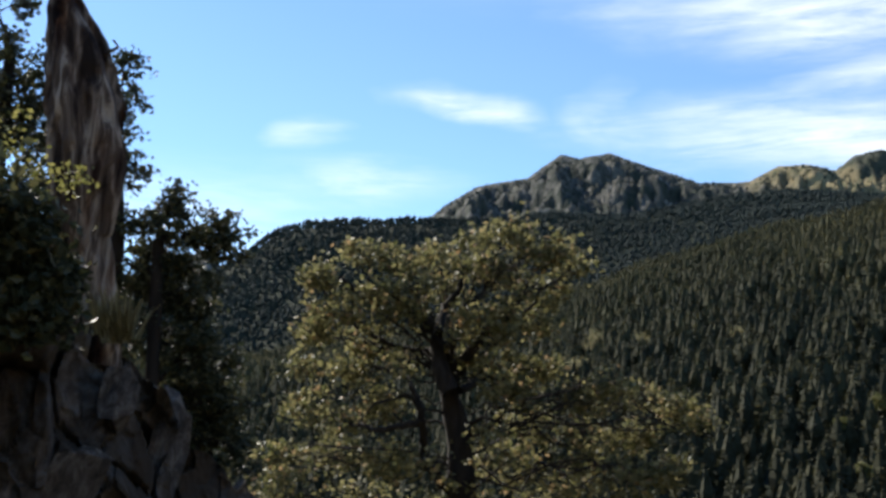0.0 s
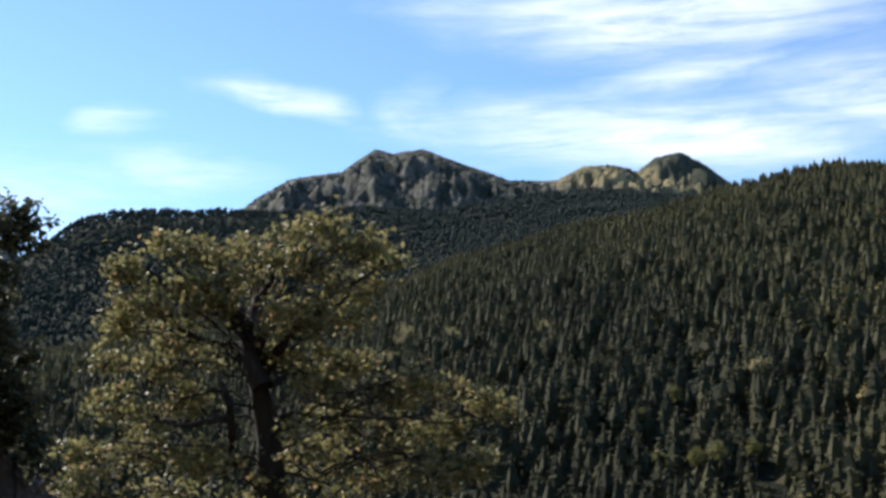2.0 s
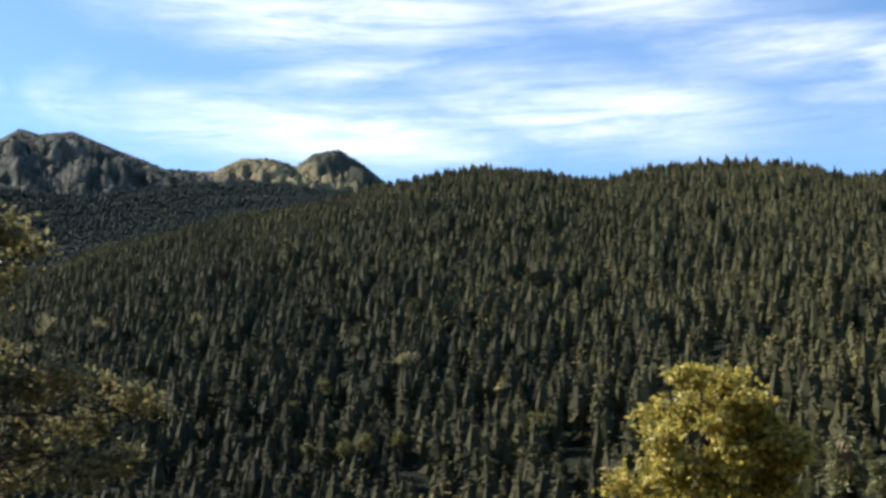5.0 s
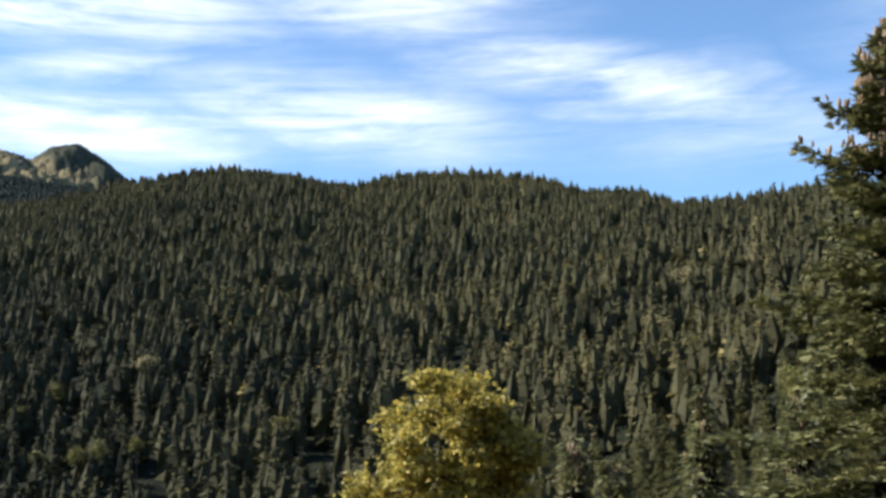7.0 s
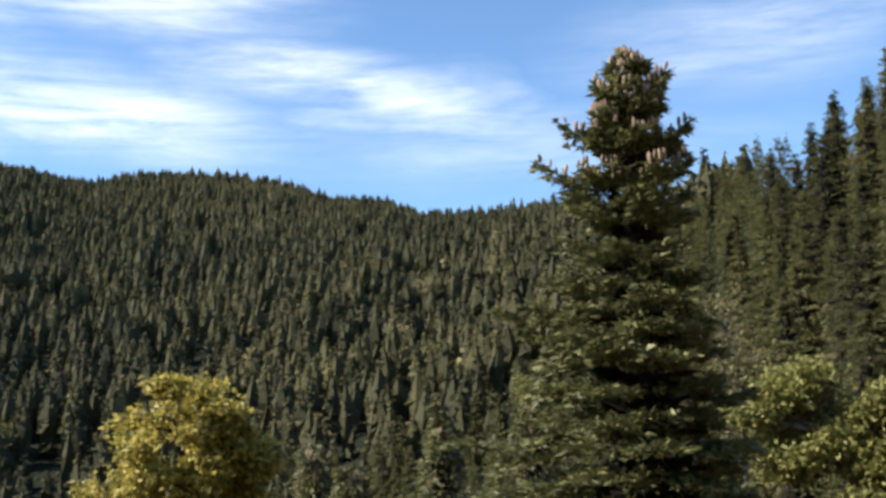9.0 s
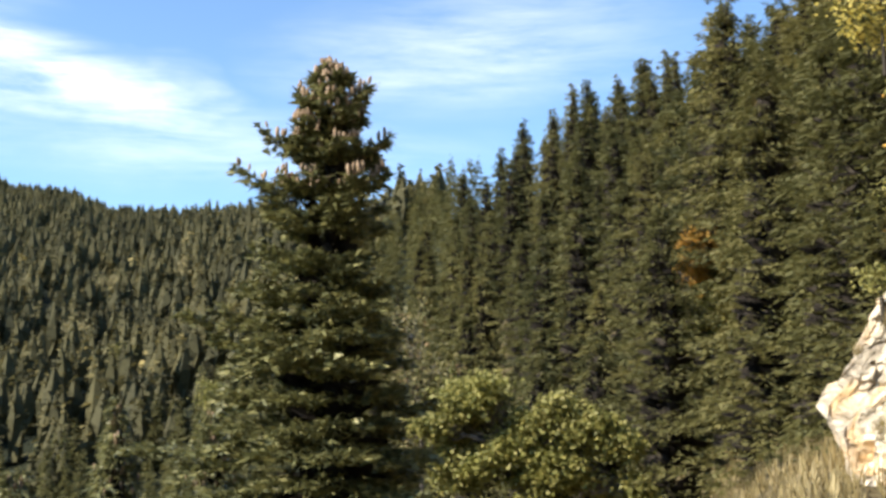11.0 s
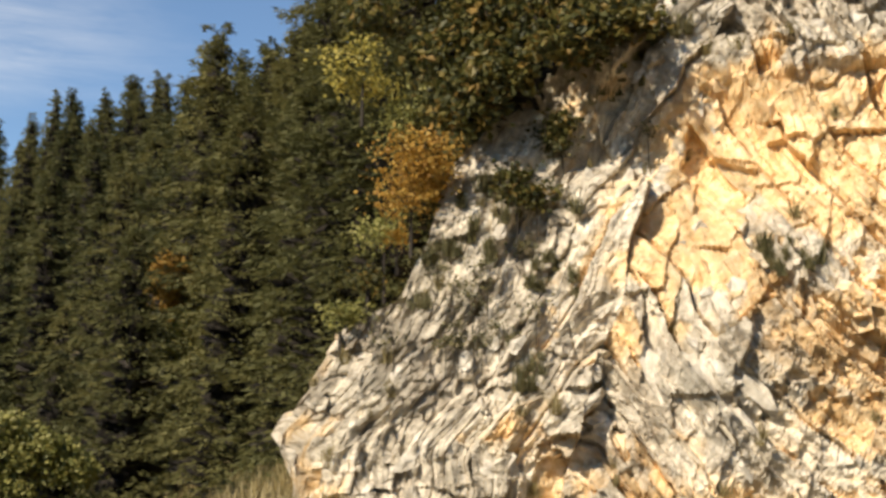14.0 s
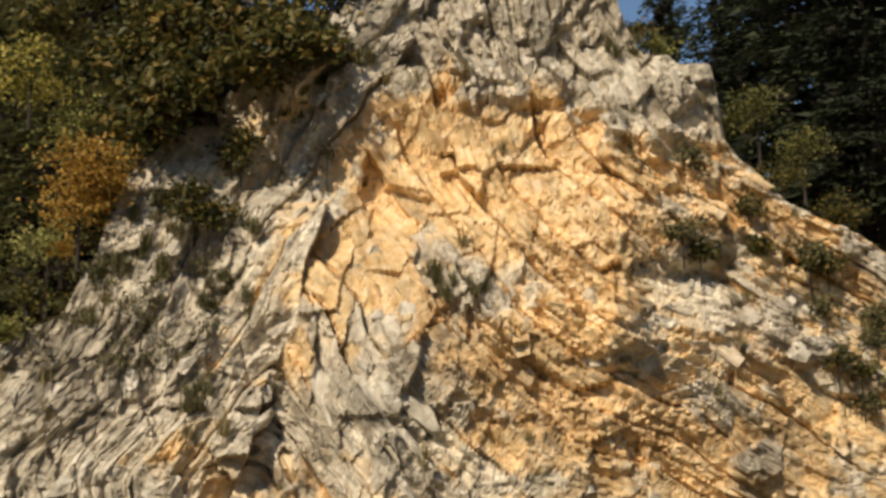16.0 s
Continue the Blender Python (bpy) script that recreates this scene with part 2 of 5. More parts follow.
link(_nt, _c, _b.inputs["Base Color"])
link(_nt, bump(_nt, _cl, 1.0, 14.0), _b.inputs["Normal"])

def rock_material(name, warm):
    """Bedded limestone: grey weathered skin, ochre where it broke fresh, dark lichen; its extra dark on the grey limb
    stands for shade.
    """
    m, nt, b = material(name, 0.92, 0.2)
    fine = tex(nt, 5.0, 9, 0.7, 0.3)
    mid = tex(nt, 1.3, 6, 0.6, 0.6)
    grey = ramp(nt, fine, ((0.26, (0.14, 0.115, 0.09)), (0.38, (0.40, 0.35, 0.28)), (0.53, (0.62, 0.56, 0.46)), (0.72, (0.82, 0.76, 0.66))))
    och = ramp(nt, fine, ((0.24, (0.38, 0.21, 0.09)), (0.38, (0.68, 0.45, 0.22)), (0.55, (0.80, 0.60, 0.36)), (0.74, (0.86, 0.75, 0.56))))
    if warm:
        f = node(nt, "ShaderNodeMath", op="ADD")
        link(nt, attr(nt, "ochre"), f.inputs[0])
        sc = node(nt, "ShaderNodeMath", op="MULTIPLY_ADD")
        link(nt, mid, sc.inputs[0])
        sc.inputs[1].default_value, sc.inputs[2].default_value = 1.3, -0.65
        link(nt, sc.outputs[0], f.inputs[1])
        c = mixc(nt, maprange(nt, f.outputs[0], 0.3, 0.75), grey, och)
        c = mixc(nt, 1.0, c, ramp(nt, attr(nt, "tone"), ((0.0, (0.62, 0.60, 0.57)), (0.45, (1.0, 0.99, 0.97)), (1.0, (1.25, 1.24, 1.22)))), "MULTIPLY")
    else:
        c = mixc(nt, maprange(nt, mid, 0.58, 0.72, 0, 0.5), grey, och)
    if warm:
        cx = node(nt, "ShaderNodeCombineXYZ")
        for k, (key, sc_) in enumerate((("bed", 11.0), ("along", 0.9))):
            mu = node(nt, "ShaderNodeMath", op="MULTIPLY")
            link(nt, attr(nt, key), mu.inputs[0])
            mu.inputs[1].default_value = sc_
            link(nt, mu.outputs[0], cx.inputs[k])
        lam = node(nt, "ShaderNodeTexNoise")
        lam.inputs["Scale"].default_value, lam.inputs["Detail"].default_value, lam.inputs["Roughness"].default_value = 1.0, 6, 0.6
        link(nt, cx.outputs[0], lam.inputs["Vector"])
        c = mixc(nt, 0.5, c, ramp(nt, lam.outputs["Fac"], ((0.30, (0.34, 0.30, 0.26)), (0.42, (0.88, 0.86, 0.83)), (0.60, (1.08, 1.06, 1.02)), (0.70, (1.3, 1.3, 1.28)))), "MULTIPLY")
        edge = node(nt, "ShaderNodeNewGeometry")
        c = mixc(nt, maprange(nt, edge.outputs["Pointiness"], 0.53, 0.62, 0, 0.55), c, (0.80, 0.75, 0.66))
        c = mixc(nt, 0.8, c, ramp(nt, tex(nt, 0.75, 6, 0.65, 0.4), ((0.32, (0.62, 0.58, 0.54)), (0.5, (1.0, 1.0, 1.0)), (0.68, (1.15, 1.15, 1.12)))), "MULTIPLY")
        both = node(nt, "ShaderNodeMath", op="MULTIPLY_ADD")
        link(nt, lam.outputs["Fac"], both.inputs[0])
        both.inputs[1].default_value = 1.6
        link(nt, fine, both.inputs[2])
        fine = both.outputs[0]
    lichen_shade = tex(nt, 2.6, 8, 0.75, 0.2)
    # less ochre, more dark: shade on the grey limb painted along with the lichen
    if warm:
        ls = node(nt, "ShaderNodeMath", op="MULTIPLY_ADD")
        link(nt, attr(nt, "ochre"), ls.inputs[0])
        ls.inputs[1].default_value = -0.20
        link(nt, lichen_shade, ls.inputs[2])
        lichen_shade = ls.outputs[0]
    c = mixc(nt, maprange(nt, lichen_shade, 0.50 if warm else 0.58, 0.66 if warm else 0.70, 0, 0.5 if warm else 0.7), c, (0.085, 0.078, 0.06))
    link(nt, c, b.inputs["Base Color"])
    link(nt, bump(nt, fine, 1.0, 0.06), b.inputs["Normal"])
    return m


M_rock = rock_material("bedded_limestone", True)
# darker copy of the limestone: the shade on the bank is in its colour
M_rock_shaded, _nt, _b = material("shaded_limestone", 0.95, 0.15)
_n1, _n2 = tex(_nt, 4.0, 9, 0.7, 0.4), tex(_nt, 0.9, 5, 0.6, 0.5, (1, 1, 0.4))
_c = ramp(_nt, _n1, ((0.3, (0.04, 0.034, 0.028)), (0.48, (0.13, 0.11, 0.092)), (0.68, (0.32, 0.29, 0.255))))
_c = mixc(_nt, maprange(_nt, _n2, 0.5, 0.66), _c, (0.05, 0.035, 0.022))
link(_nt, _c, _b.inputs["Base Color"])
link(_nt, bump(_nt, _n1, 1.0, 0.05), _b.inputs["Normal"])


# ---- mesh helpers ----
def vnoise(P, seed=0):
    """Value noise, 0..1, for an array of points."""
    P = np.asarray(P, float)
    i = np.floor(P).astype(np.int64)
    f = P - i
    f = f * f * (3 - 2 * f)
    out = np.zeros(len(P))
    for dx in (0, 1):
        for dy in (0, 1):
            for dz in (0, 1):
                h = (i[:, 0] + dx) * 374761393 + (i[:, 1] + dy) * 668265263 + (i[:, 2] + dz) * 2147483647 + seed * 1274126177
                h = (h ^ (h >> 13)) * 1274126177
                h = (h ^ (h >> 16)) & 0xFFFFFF
                w = (f[:, 0] if dx else 1 - f[:, 0]) * (f[:, 1] if dy else 1 - f[:, 1]) * (f[:, 2] if dz else 1 - f[:, 2])
                out += w * (h / float(0xFFFFFF))
    return out


def fbm(P, octaves=4, seed=0, gain=0.5):
    P = np.asarray(P, float)
    s, a, t = 0, 1.0, 0
    for k in range(octaves):
        s = s + a * (vnoise(P * 2 ** k + 17.3 * k, seed + k) - 0.5)
        t += a
        a *= gain
    return s / t * 2


def raw_mesh(name, V, faces, mat, smooth=False, attrs=None):
    """A mesh from arrays; faces: one array of triangles or of quads."""
    V, faces = np.asarray(V, np.float32), np.asarray(faces, np.int32)
    me = bpy.data.meshes.new(name)
    k = faces.shape[1]
    me.vertices.add(len(V))
    me.vertices.foreach_set("co", V.ravel())
    me.loops.add(faces.size)
    me.loops.foreach_set("vertex_index", faces.ravel())
    me.polygons.add(len(faces))
    me.polygons.foreach_set("loop_start", np.arange(0, faces.size, k, dtype=np.int32))
    me.polygons.foreach_set("loop_total", np.full(len(faces), k, np.int32))
    me.polygons.foreach_set("use_smooth", np.full(len(faces), smooth))
    for key, vals in (attrs or {}).items():
        me.attributes.new(key, "FLOAT", "POINT").data.foreach_set("value", np.asarray(vals, np.float32))
    me.materials.append(mat)
    me.update()
    return me


def thing(name, m, label, category, group="", kind=""):
    ob = new(name)
    ob.matrix_basis = m
    ob.empty_display_size = 0.3
    return tagged(ob, label, category, group, kind)


def part(name, me, parent, label=""):
    ob = new(name, me)
    ob.parent = parent
    return tagged(ob, label)


def bearing(az):
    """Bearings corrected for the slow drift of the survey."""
    return az + float(np.interp(az, (-40, 0, 10, 20, 36, 46, 64, 72, 81, 90, 98, 106, 110), (1.1, 1.0, 0.7, 0.5, 0.03, -0.1, -0.4, -0.39, -0.22, -0.1, 0.09, 0.26, 0.28)))


def at(az, el, d):
    """A point by bearing (clockwise from y) and height angle, d metres off the eye of a viewer who turns on the spot."""
    a = radians(bearing(az))
    return np.array((d * math.sin(a), d * math.cos(a), 1.6 + d * math.tan(radians(el))))


def tube(points, radii, sides=7):
    """A tapered tube along points: vertices and quads."""
    P = np.asarray(points, float)
    n = len(P)
    T = np.gradient(P, axis=0)
    T /= np.linalg.norm(T, axis=1)[:, None] + 1e-9
    ref = np.where(np.abs(T[:, 2:3]) > 0.9, np.array([[1.0, 0, 0]]), np.array([[0, 0, 1.0]]))
    A = np.cross(T, ref)
    A /= np.linalg.norm(A, axis=1)[:, None] + 1e-9
    B = np.cross(T, A)
    th = np.arange(sides) * 2 * np.pi / sides
    R = np.asarray(radii, float)[:, None, None]
    V = P[:, None, :] + R * (np.cos(th)[None, :, None] * A[:, None, :] + np.sin(th)[None, :, None] * B[:, None, :])
    i, j = np.meshgrid(np.arange(n - 1), np.arange(sides), indexing="ij")
    a, b = i * sides + j, i * sides + (j + 1) % sides
    return V.reshape(-1, 3), np.stack([a, b, b + sides, a + sides], -1).reshape(-1, 4)


def join(pieces):
    V, F, o = [], [], 0
    for v, f in pieces:
        V.append(v)
        F.append(np.asarray(f) + o)
        o += len(v)
    return np.concatenate(V), np.concatenate(F)


# ---- the ground: one sheet from the verge to the far tops ----
def prof(table):
    a = np.array(table, float)
    return lambda az: np.interp(az, a[:, 0], a[:, 1])


z18 = prof(((-60, 2.5), (-30, 1.0), (-18, -1.0), (-8, -3.0), (20, -4.5), (45, -6.5), (66, -5.5), (78, -2.5), (81, 0.2), (83.5, 0.85), (86, 1.0), (140, 0.8)))
Rv = prof(((-60, 180), (50, 150), (62, 60), (72, 32), (90, 26), (140, 24)))
zv = prof(((-60, -40), (50, -38), (62, -20), (72, -10), (78, -5), (81, 0.0), (84, 1.3), (90, 2.2), (140, 4)))
Rm = prof(((-60, 340), (-12, 320), (10, 290), (40, 250), (55, 190), (64, 110), (72, 60), (80, 48), (100, 40), (140, 36)))
Em = prof(((-60, -4), (0, -4.0), (40, -4.5), (64, -4.0), (72, -3.0), (80, -0.5), (90, 3), (105, 9), (140, 4)))
R1 = prof(((-60, 1500), (-10, 1380), (7, 1220), (24, 1120), (42, 1020), (52, 880), (58, 620), (64, 330), (69, 190), (76, 150), (84, 120), (95, 90), (140, 70)))
E1 = prof(((-60, 1), (-9, 4.2), (1, 6.3), (8.2, 7.9), (11.1, 9.2), (16.6, 10.7), (20.9, 11.4), (24.4, 12.3), (29.4, 13.0), (32.5, 12.75), (35.1, 12.05), (38.3, 12.6),
           (42, 12.6), (44.9, 12.3), (47.4, 11.5), (49.3, 11.5), (51.8, 10.6), (54.8, 10.5), (57.7, 10.6), (63.6, 10.4), (68.6, 10.6), (76, 12.6), (84, 14.0), (95, 14), (110, 13), (124, 9), (140, 6)))
E2 = prof(((-60, 5), (-12, 7.4), (-9, 9.3), (-7.3, 10.7), (-5.6, 11.2), (0.7, 11.4), (5.4, 11.7), (11.1, 11.8), (15.6, 12.4), (19.5, 12.5), (23.4, 12.0), (30.2, 9), (59.7, 4), (140, 4)))
E3 = prof(((-60, 5), (-5, 9), (0.2, 11.5), (1.4, 12.4), (2.8, 13.2), (5.3, 13.65), (7, 14.75), (7.9, 14.5), (9.4, 14.75), (11.7, 13.95), (13.8, 13.2), (16.2, 13.1), (17.5, 13.75),
           (19, 13.8), (20.2, 13.5), (21.1, 14.1), (22.4, 14.3), (23.5, 13.6), (24.7, 12.6), (30.2, 8), (140, 4)))
E4 = prof(((-60, 6), (-13, 9.0), (-11.7, 9.7), (-10.9, 10.9), (-10.3, 10.3), (-9, 9.0), (1, 8), (140, 4)))


def lift(el, r):
    return 1.6 + r * np.tan(np.radians(el))


def ground_z(az, r):
    """Height of the ground at bearing az (degrees) and range r; behind the viewer a plain bank."""
    az, r = np.broadcast_arrays(np.asarray(az, float), np.asarray(r, float))
    az = np.where(az > 180, az - 360, az)
    c = np.clip(az, -60, 140)
    r1 = R1(c)
    z1 = lift(E1(c), r1)
    far2, far3 = 2200.0 + 0 * r1, 3200.0
    K = [(0 * r, 0 * r), (0 * r + 4, 0 * r), (0 * r + 18, z18(c)), (Rv(c), zv(c)), (Rm(c), lift(Em(c), Rm(c))),
         (r1, z1), (r1 * 1.2, z1 - 0.02 * r1), (far2, lift(E2(c), far2)), (0 * r + 2480, lift(E2(c), 2480) - 45),
         (0 * r + far3, lift(E3(c), far3)), (0 * r + 3700, lift(E3(c), far3) - 300), (0 * r + 4300, lift(E4(c), 4300)), (0 * r + 4800, 0 * r)]
    z = np.zeros_like(r)
    for (ra, za), (rb, zb) in zip(K[:-1], K[1:]):
        t = np.clip((r - ra) / np.maximum(rb - ra, 1e-6), 0, 1)
        z = np.where(r >= ra, za + (zb - za) * t, z)
    x, y = r * np.sin(np.radians(az)), r * np.cos(np.radians(az))
    P = np.stack([x.ravel(), y.ravel(), 0 * x.ravel()], -1)
    n1 = fbm(P / 14.0, 4, 3).reshape(r.shape)
    n2 = fbm(P / 130.0, 5, 9).reshape(r.shape)
    n3 = 0.5 - np.abs(fbm(P / 210.0, 5, 21)).reshape(r.shape) * 2
    amp = np.clip((r - 5) / 40, 0, 1)
    z = z + n1 * amp * 0.9 + n2 * np.clip((r - 120) / 300, 0, 1) * np.where(np.abs(r - r1) < 0.18 * r1, 4.0, 10.0)
    n4 = 0.4 - np.abs(fbm(P / 70.0, 5, 27, 0.7)).reshape(r.shape) * 2
    ribs = 0.45 - np.abs(fbm(np.stack([az.ravel() * 1.1, r.ravel() / 420, 0 * x.ravel()], -1), 5, 29, 0.6)).reshape(r.shape) * 2
    rugged = (n3 * 55 + n4 * 55 + ribs * 30 + n2 * 20) * np.clip((r - 2480) / 200, 0, 1) * np.clip((3190 - r) / 260, 0.05, 1) * (r < 3700)
    z = z + np.where((r > 2480) & (r < 3200), np.minimum(rugged, 0.75 * (lift(E3(c), r) - z)), rugged)
    back = np.clip((np.abs(az - 40) - 105) / 40, 0, 1)
    return z * (1 - back) + back * np.clip((r - 6) * 0.5, 0, 120)


def make_ground():
    azs = np.concatenate([np.concatenate([np.arange(-32, -2, 0.3), np.arange(-2, 25, 0.13), np.arange(25, 36, 0.3)]), np.arange(36, 140, 0.5), np.arange(140, 328, 4.0)])
    rs = np.concatenate([[0.0], np.geomspace(1.5, 2250, 112), np.linspace(2280, 3300, 64), np.geomspace(3350, 4800, 12)])
    A, R = np.meshgrid(azs, rs, indexing="ij")
    Z = ground_z(A, R)
    V = np.stack([R * np.sin(np.radians(A)), R * np.cos(np.radians(A)), Z], -1).reshape(-1, 3)
    n, m = A.shape
    i, j = np.meshgrid(np.arange(n), np.arange(m - 1), indexing="ij")
    k = (i + 1) % n
    F = np.stack([i * m + j, k * m + j, k * m + j + 1, i * m + j + 1], -1).reshape(-1, 4)
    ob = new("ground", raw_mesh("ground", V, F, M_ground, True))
    tagged(ob, "mountain ground of duff, dry grass and bare rocky tops", "ground", kind="structure")


make_ground()


# ---- the far woods ----
def far_trees(name, label, n, az0, az1, r0, r1, h0, h1, tufts, seed, mat, beyond=False):
    """Firs too many to count, joined: each a blunt spindle of boughs set with ragged tufts."""
    g = np.random.default_rng(seed)
    az = g.uniform(az0, az1, n)
    r = np.sqrt(g.uniform(r0 ** 2, r1 ** 2, n))
    keep = (r > R1(az) * 1.3) if beyond else (r < R1(az) * 1.10) & (r > np.where(az > 40, 215, 200))
    az, r = az[keep], r[keep]
    z = ground_z(az, r)
    n = len(az)
    x, y = r * np.sin(np.radians(az)), r * np.cos(np.radians(az))
    patchy = vnoise(np.stack([x / 60, y / 60, 0 * x], -1), 77)
    stand = vnoise(np.stack([x / 35, y / 35, 0 * x + 3], -1), 78)
    H = g.uniform(h0, h1, n) * (0.62 + 0.35 * g.uniform(0, 1, n) + 0.35 * stand)
    H = np.where(r > R1(az) * 0.88, H * 0.72, H) if not beyond else H
    W = H ** 0.5 * g.uniform(0.76, 1.2, n)
    yellow = g.uniform(0, 1, n) > np.where(r < 600, 0.990, 0.997)
    W = np.where(yellow, H * 0.28, W * (1.5 if beyond else 1.0))
    H = np.where(yellow, H * 0.72, H)
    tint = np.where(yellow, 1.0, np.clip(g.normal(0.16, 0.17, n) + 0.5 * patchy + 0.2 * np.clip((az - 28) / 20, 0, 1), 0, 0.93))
    # nearer firs on the left are darkened: the slope's shade put into tint
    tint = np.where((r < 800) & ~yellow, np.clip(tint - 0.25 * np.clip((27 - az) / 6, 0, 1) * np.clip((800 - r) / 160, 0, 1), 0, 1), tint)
    S = 5
    lean = g.normal(0, 0.02, (n, 2)) * H[:, None]
    th0 = g.uniform(0, 6.28, (n, 1)) + np.arange(S)[None] * 6.283 / S
    rings = []
    for t, w in ((0.03, 0.60), (0.5, 0.60)):
        th = th0 + t * 2
        rad = (W * w)[:, None] * g.uniform(0.75, 1.1, (n, S))
        rings.append(np.stack([(x + lean[:, 0] * t)[:, None] + rad * np.cos(th), (y + lean[:, 1] * t)[:, None] + rad * np.sin(th), (z + H * t)[:, None] + g.normal(0, 0.03, (n, S)) * H[:, None]], -1))
    apex = np.stack([x + lean[:, 0], y + lean[:, 1], z + H * 0.95], -1)[:, None]
    K = 2 * S + 1
    V = [np.concatenate(rings + [apex], 1).reshape(-1, 3)]
    b, s = np.arange(n)[:, None] * K, np.arange(S)[None]
    p, q = b + s, b + (s + 1) % S
    F = [np.stack([p, q, q + S], -1).reshape(-1, 3), np.stack([p, q + S, p + S], -1).reshape(-1, 3), np.stack([p + S, q + S, b + 2 * S + 0 * s], -1).reshape(-1, 3)]
    # spindle tinted darker than the tufts: shade inside the crown, painted
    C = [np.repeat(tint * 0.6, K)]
    t = g.uniform(0.0, 1.0, (n, tufts)) ** 0.85
    a = g.uniform(0, 6.283, (n, tufts))
    wid = np.where(yellow[:, None], np.sqrt(np.clip(1 - (2 * t - 0.8) ** 2, 0.1, 1)), np.clip(1.02 - t, 0, 1) ** 0.58)
    q = W[:, None] * wid * g.uniform(0.55, 1.0, (n, tufts))
    size = (W * 0.40)[:, None] * (0.5 + 0.5 * wid) * g.uniform(0.7, 1.3, (n, tufts))
    o = np.stack([np.cos(a), np.sin(a), 0 * a], -1)
    tn = np.stack([-np.sin(a), np.cos(a), 0 * a], -1)
    up = np.array((0, 0, 1.0))
    P = np.stack([x, y, z], -1)[:, None] + o * q[..., None] + up * (0.06 + 0.90 * t)[..., None] * H[:, None, None]
    P[..., :2] += lean[:, None] * t[..., None]
    sz = size[..., None]
    tip = P + o * sz * 0.5 + up * sz * g.uniform(-0.6, 0.7, (n, tufts, 1))
    l = P - o * sz * 0.4 + tn * sz * 0.62 + up * sz * g.uniform(-0.3, 0.6, (n, tufts, 1))
    rr = P - o * sz * 0.4 - tn * sz * 0.62 + up * sz * g.uniform(-0.3, 0.6, (n, tufts, 1))
    V.append(np.stack([tip, l, rr], 2).reshape(-1, 3))
    F.append(n * K + np.arange(n * tufts * 3).reshape(-1, 3))
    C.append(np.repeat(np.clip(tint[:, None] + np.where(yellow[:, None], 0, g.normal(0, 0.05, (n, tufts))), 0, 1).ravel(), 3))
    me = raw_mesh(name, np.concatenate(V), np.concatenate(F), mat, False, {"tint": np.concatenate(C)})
    tagged(new(name, me), label, "forest", kind="stuff")


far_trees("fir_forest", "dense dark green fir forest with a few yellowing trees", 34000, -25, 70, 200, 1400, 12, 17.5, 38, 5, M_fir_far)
far_trees("distant_fir_forest", "dark fir forest on the farther ridge, haze in its bluish colour", 24000, -22, 28, 1500, 2330, 8, 11, 5, 6, M_fir_hazed, True)
far_trees("high_firs", "scattered dark firs below the bare mountain tops", 2200, -4, 25, 2420, 3120, 5, 8, 5, 9, M_fir_hazed, True)


# ---- firs ----
def turn_z(a):
    c, s = math.cos(a), math.sin(a)
    return np.array(((c, -s, 0), (s, c, 0), (0, 0, 1)))


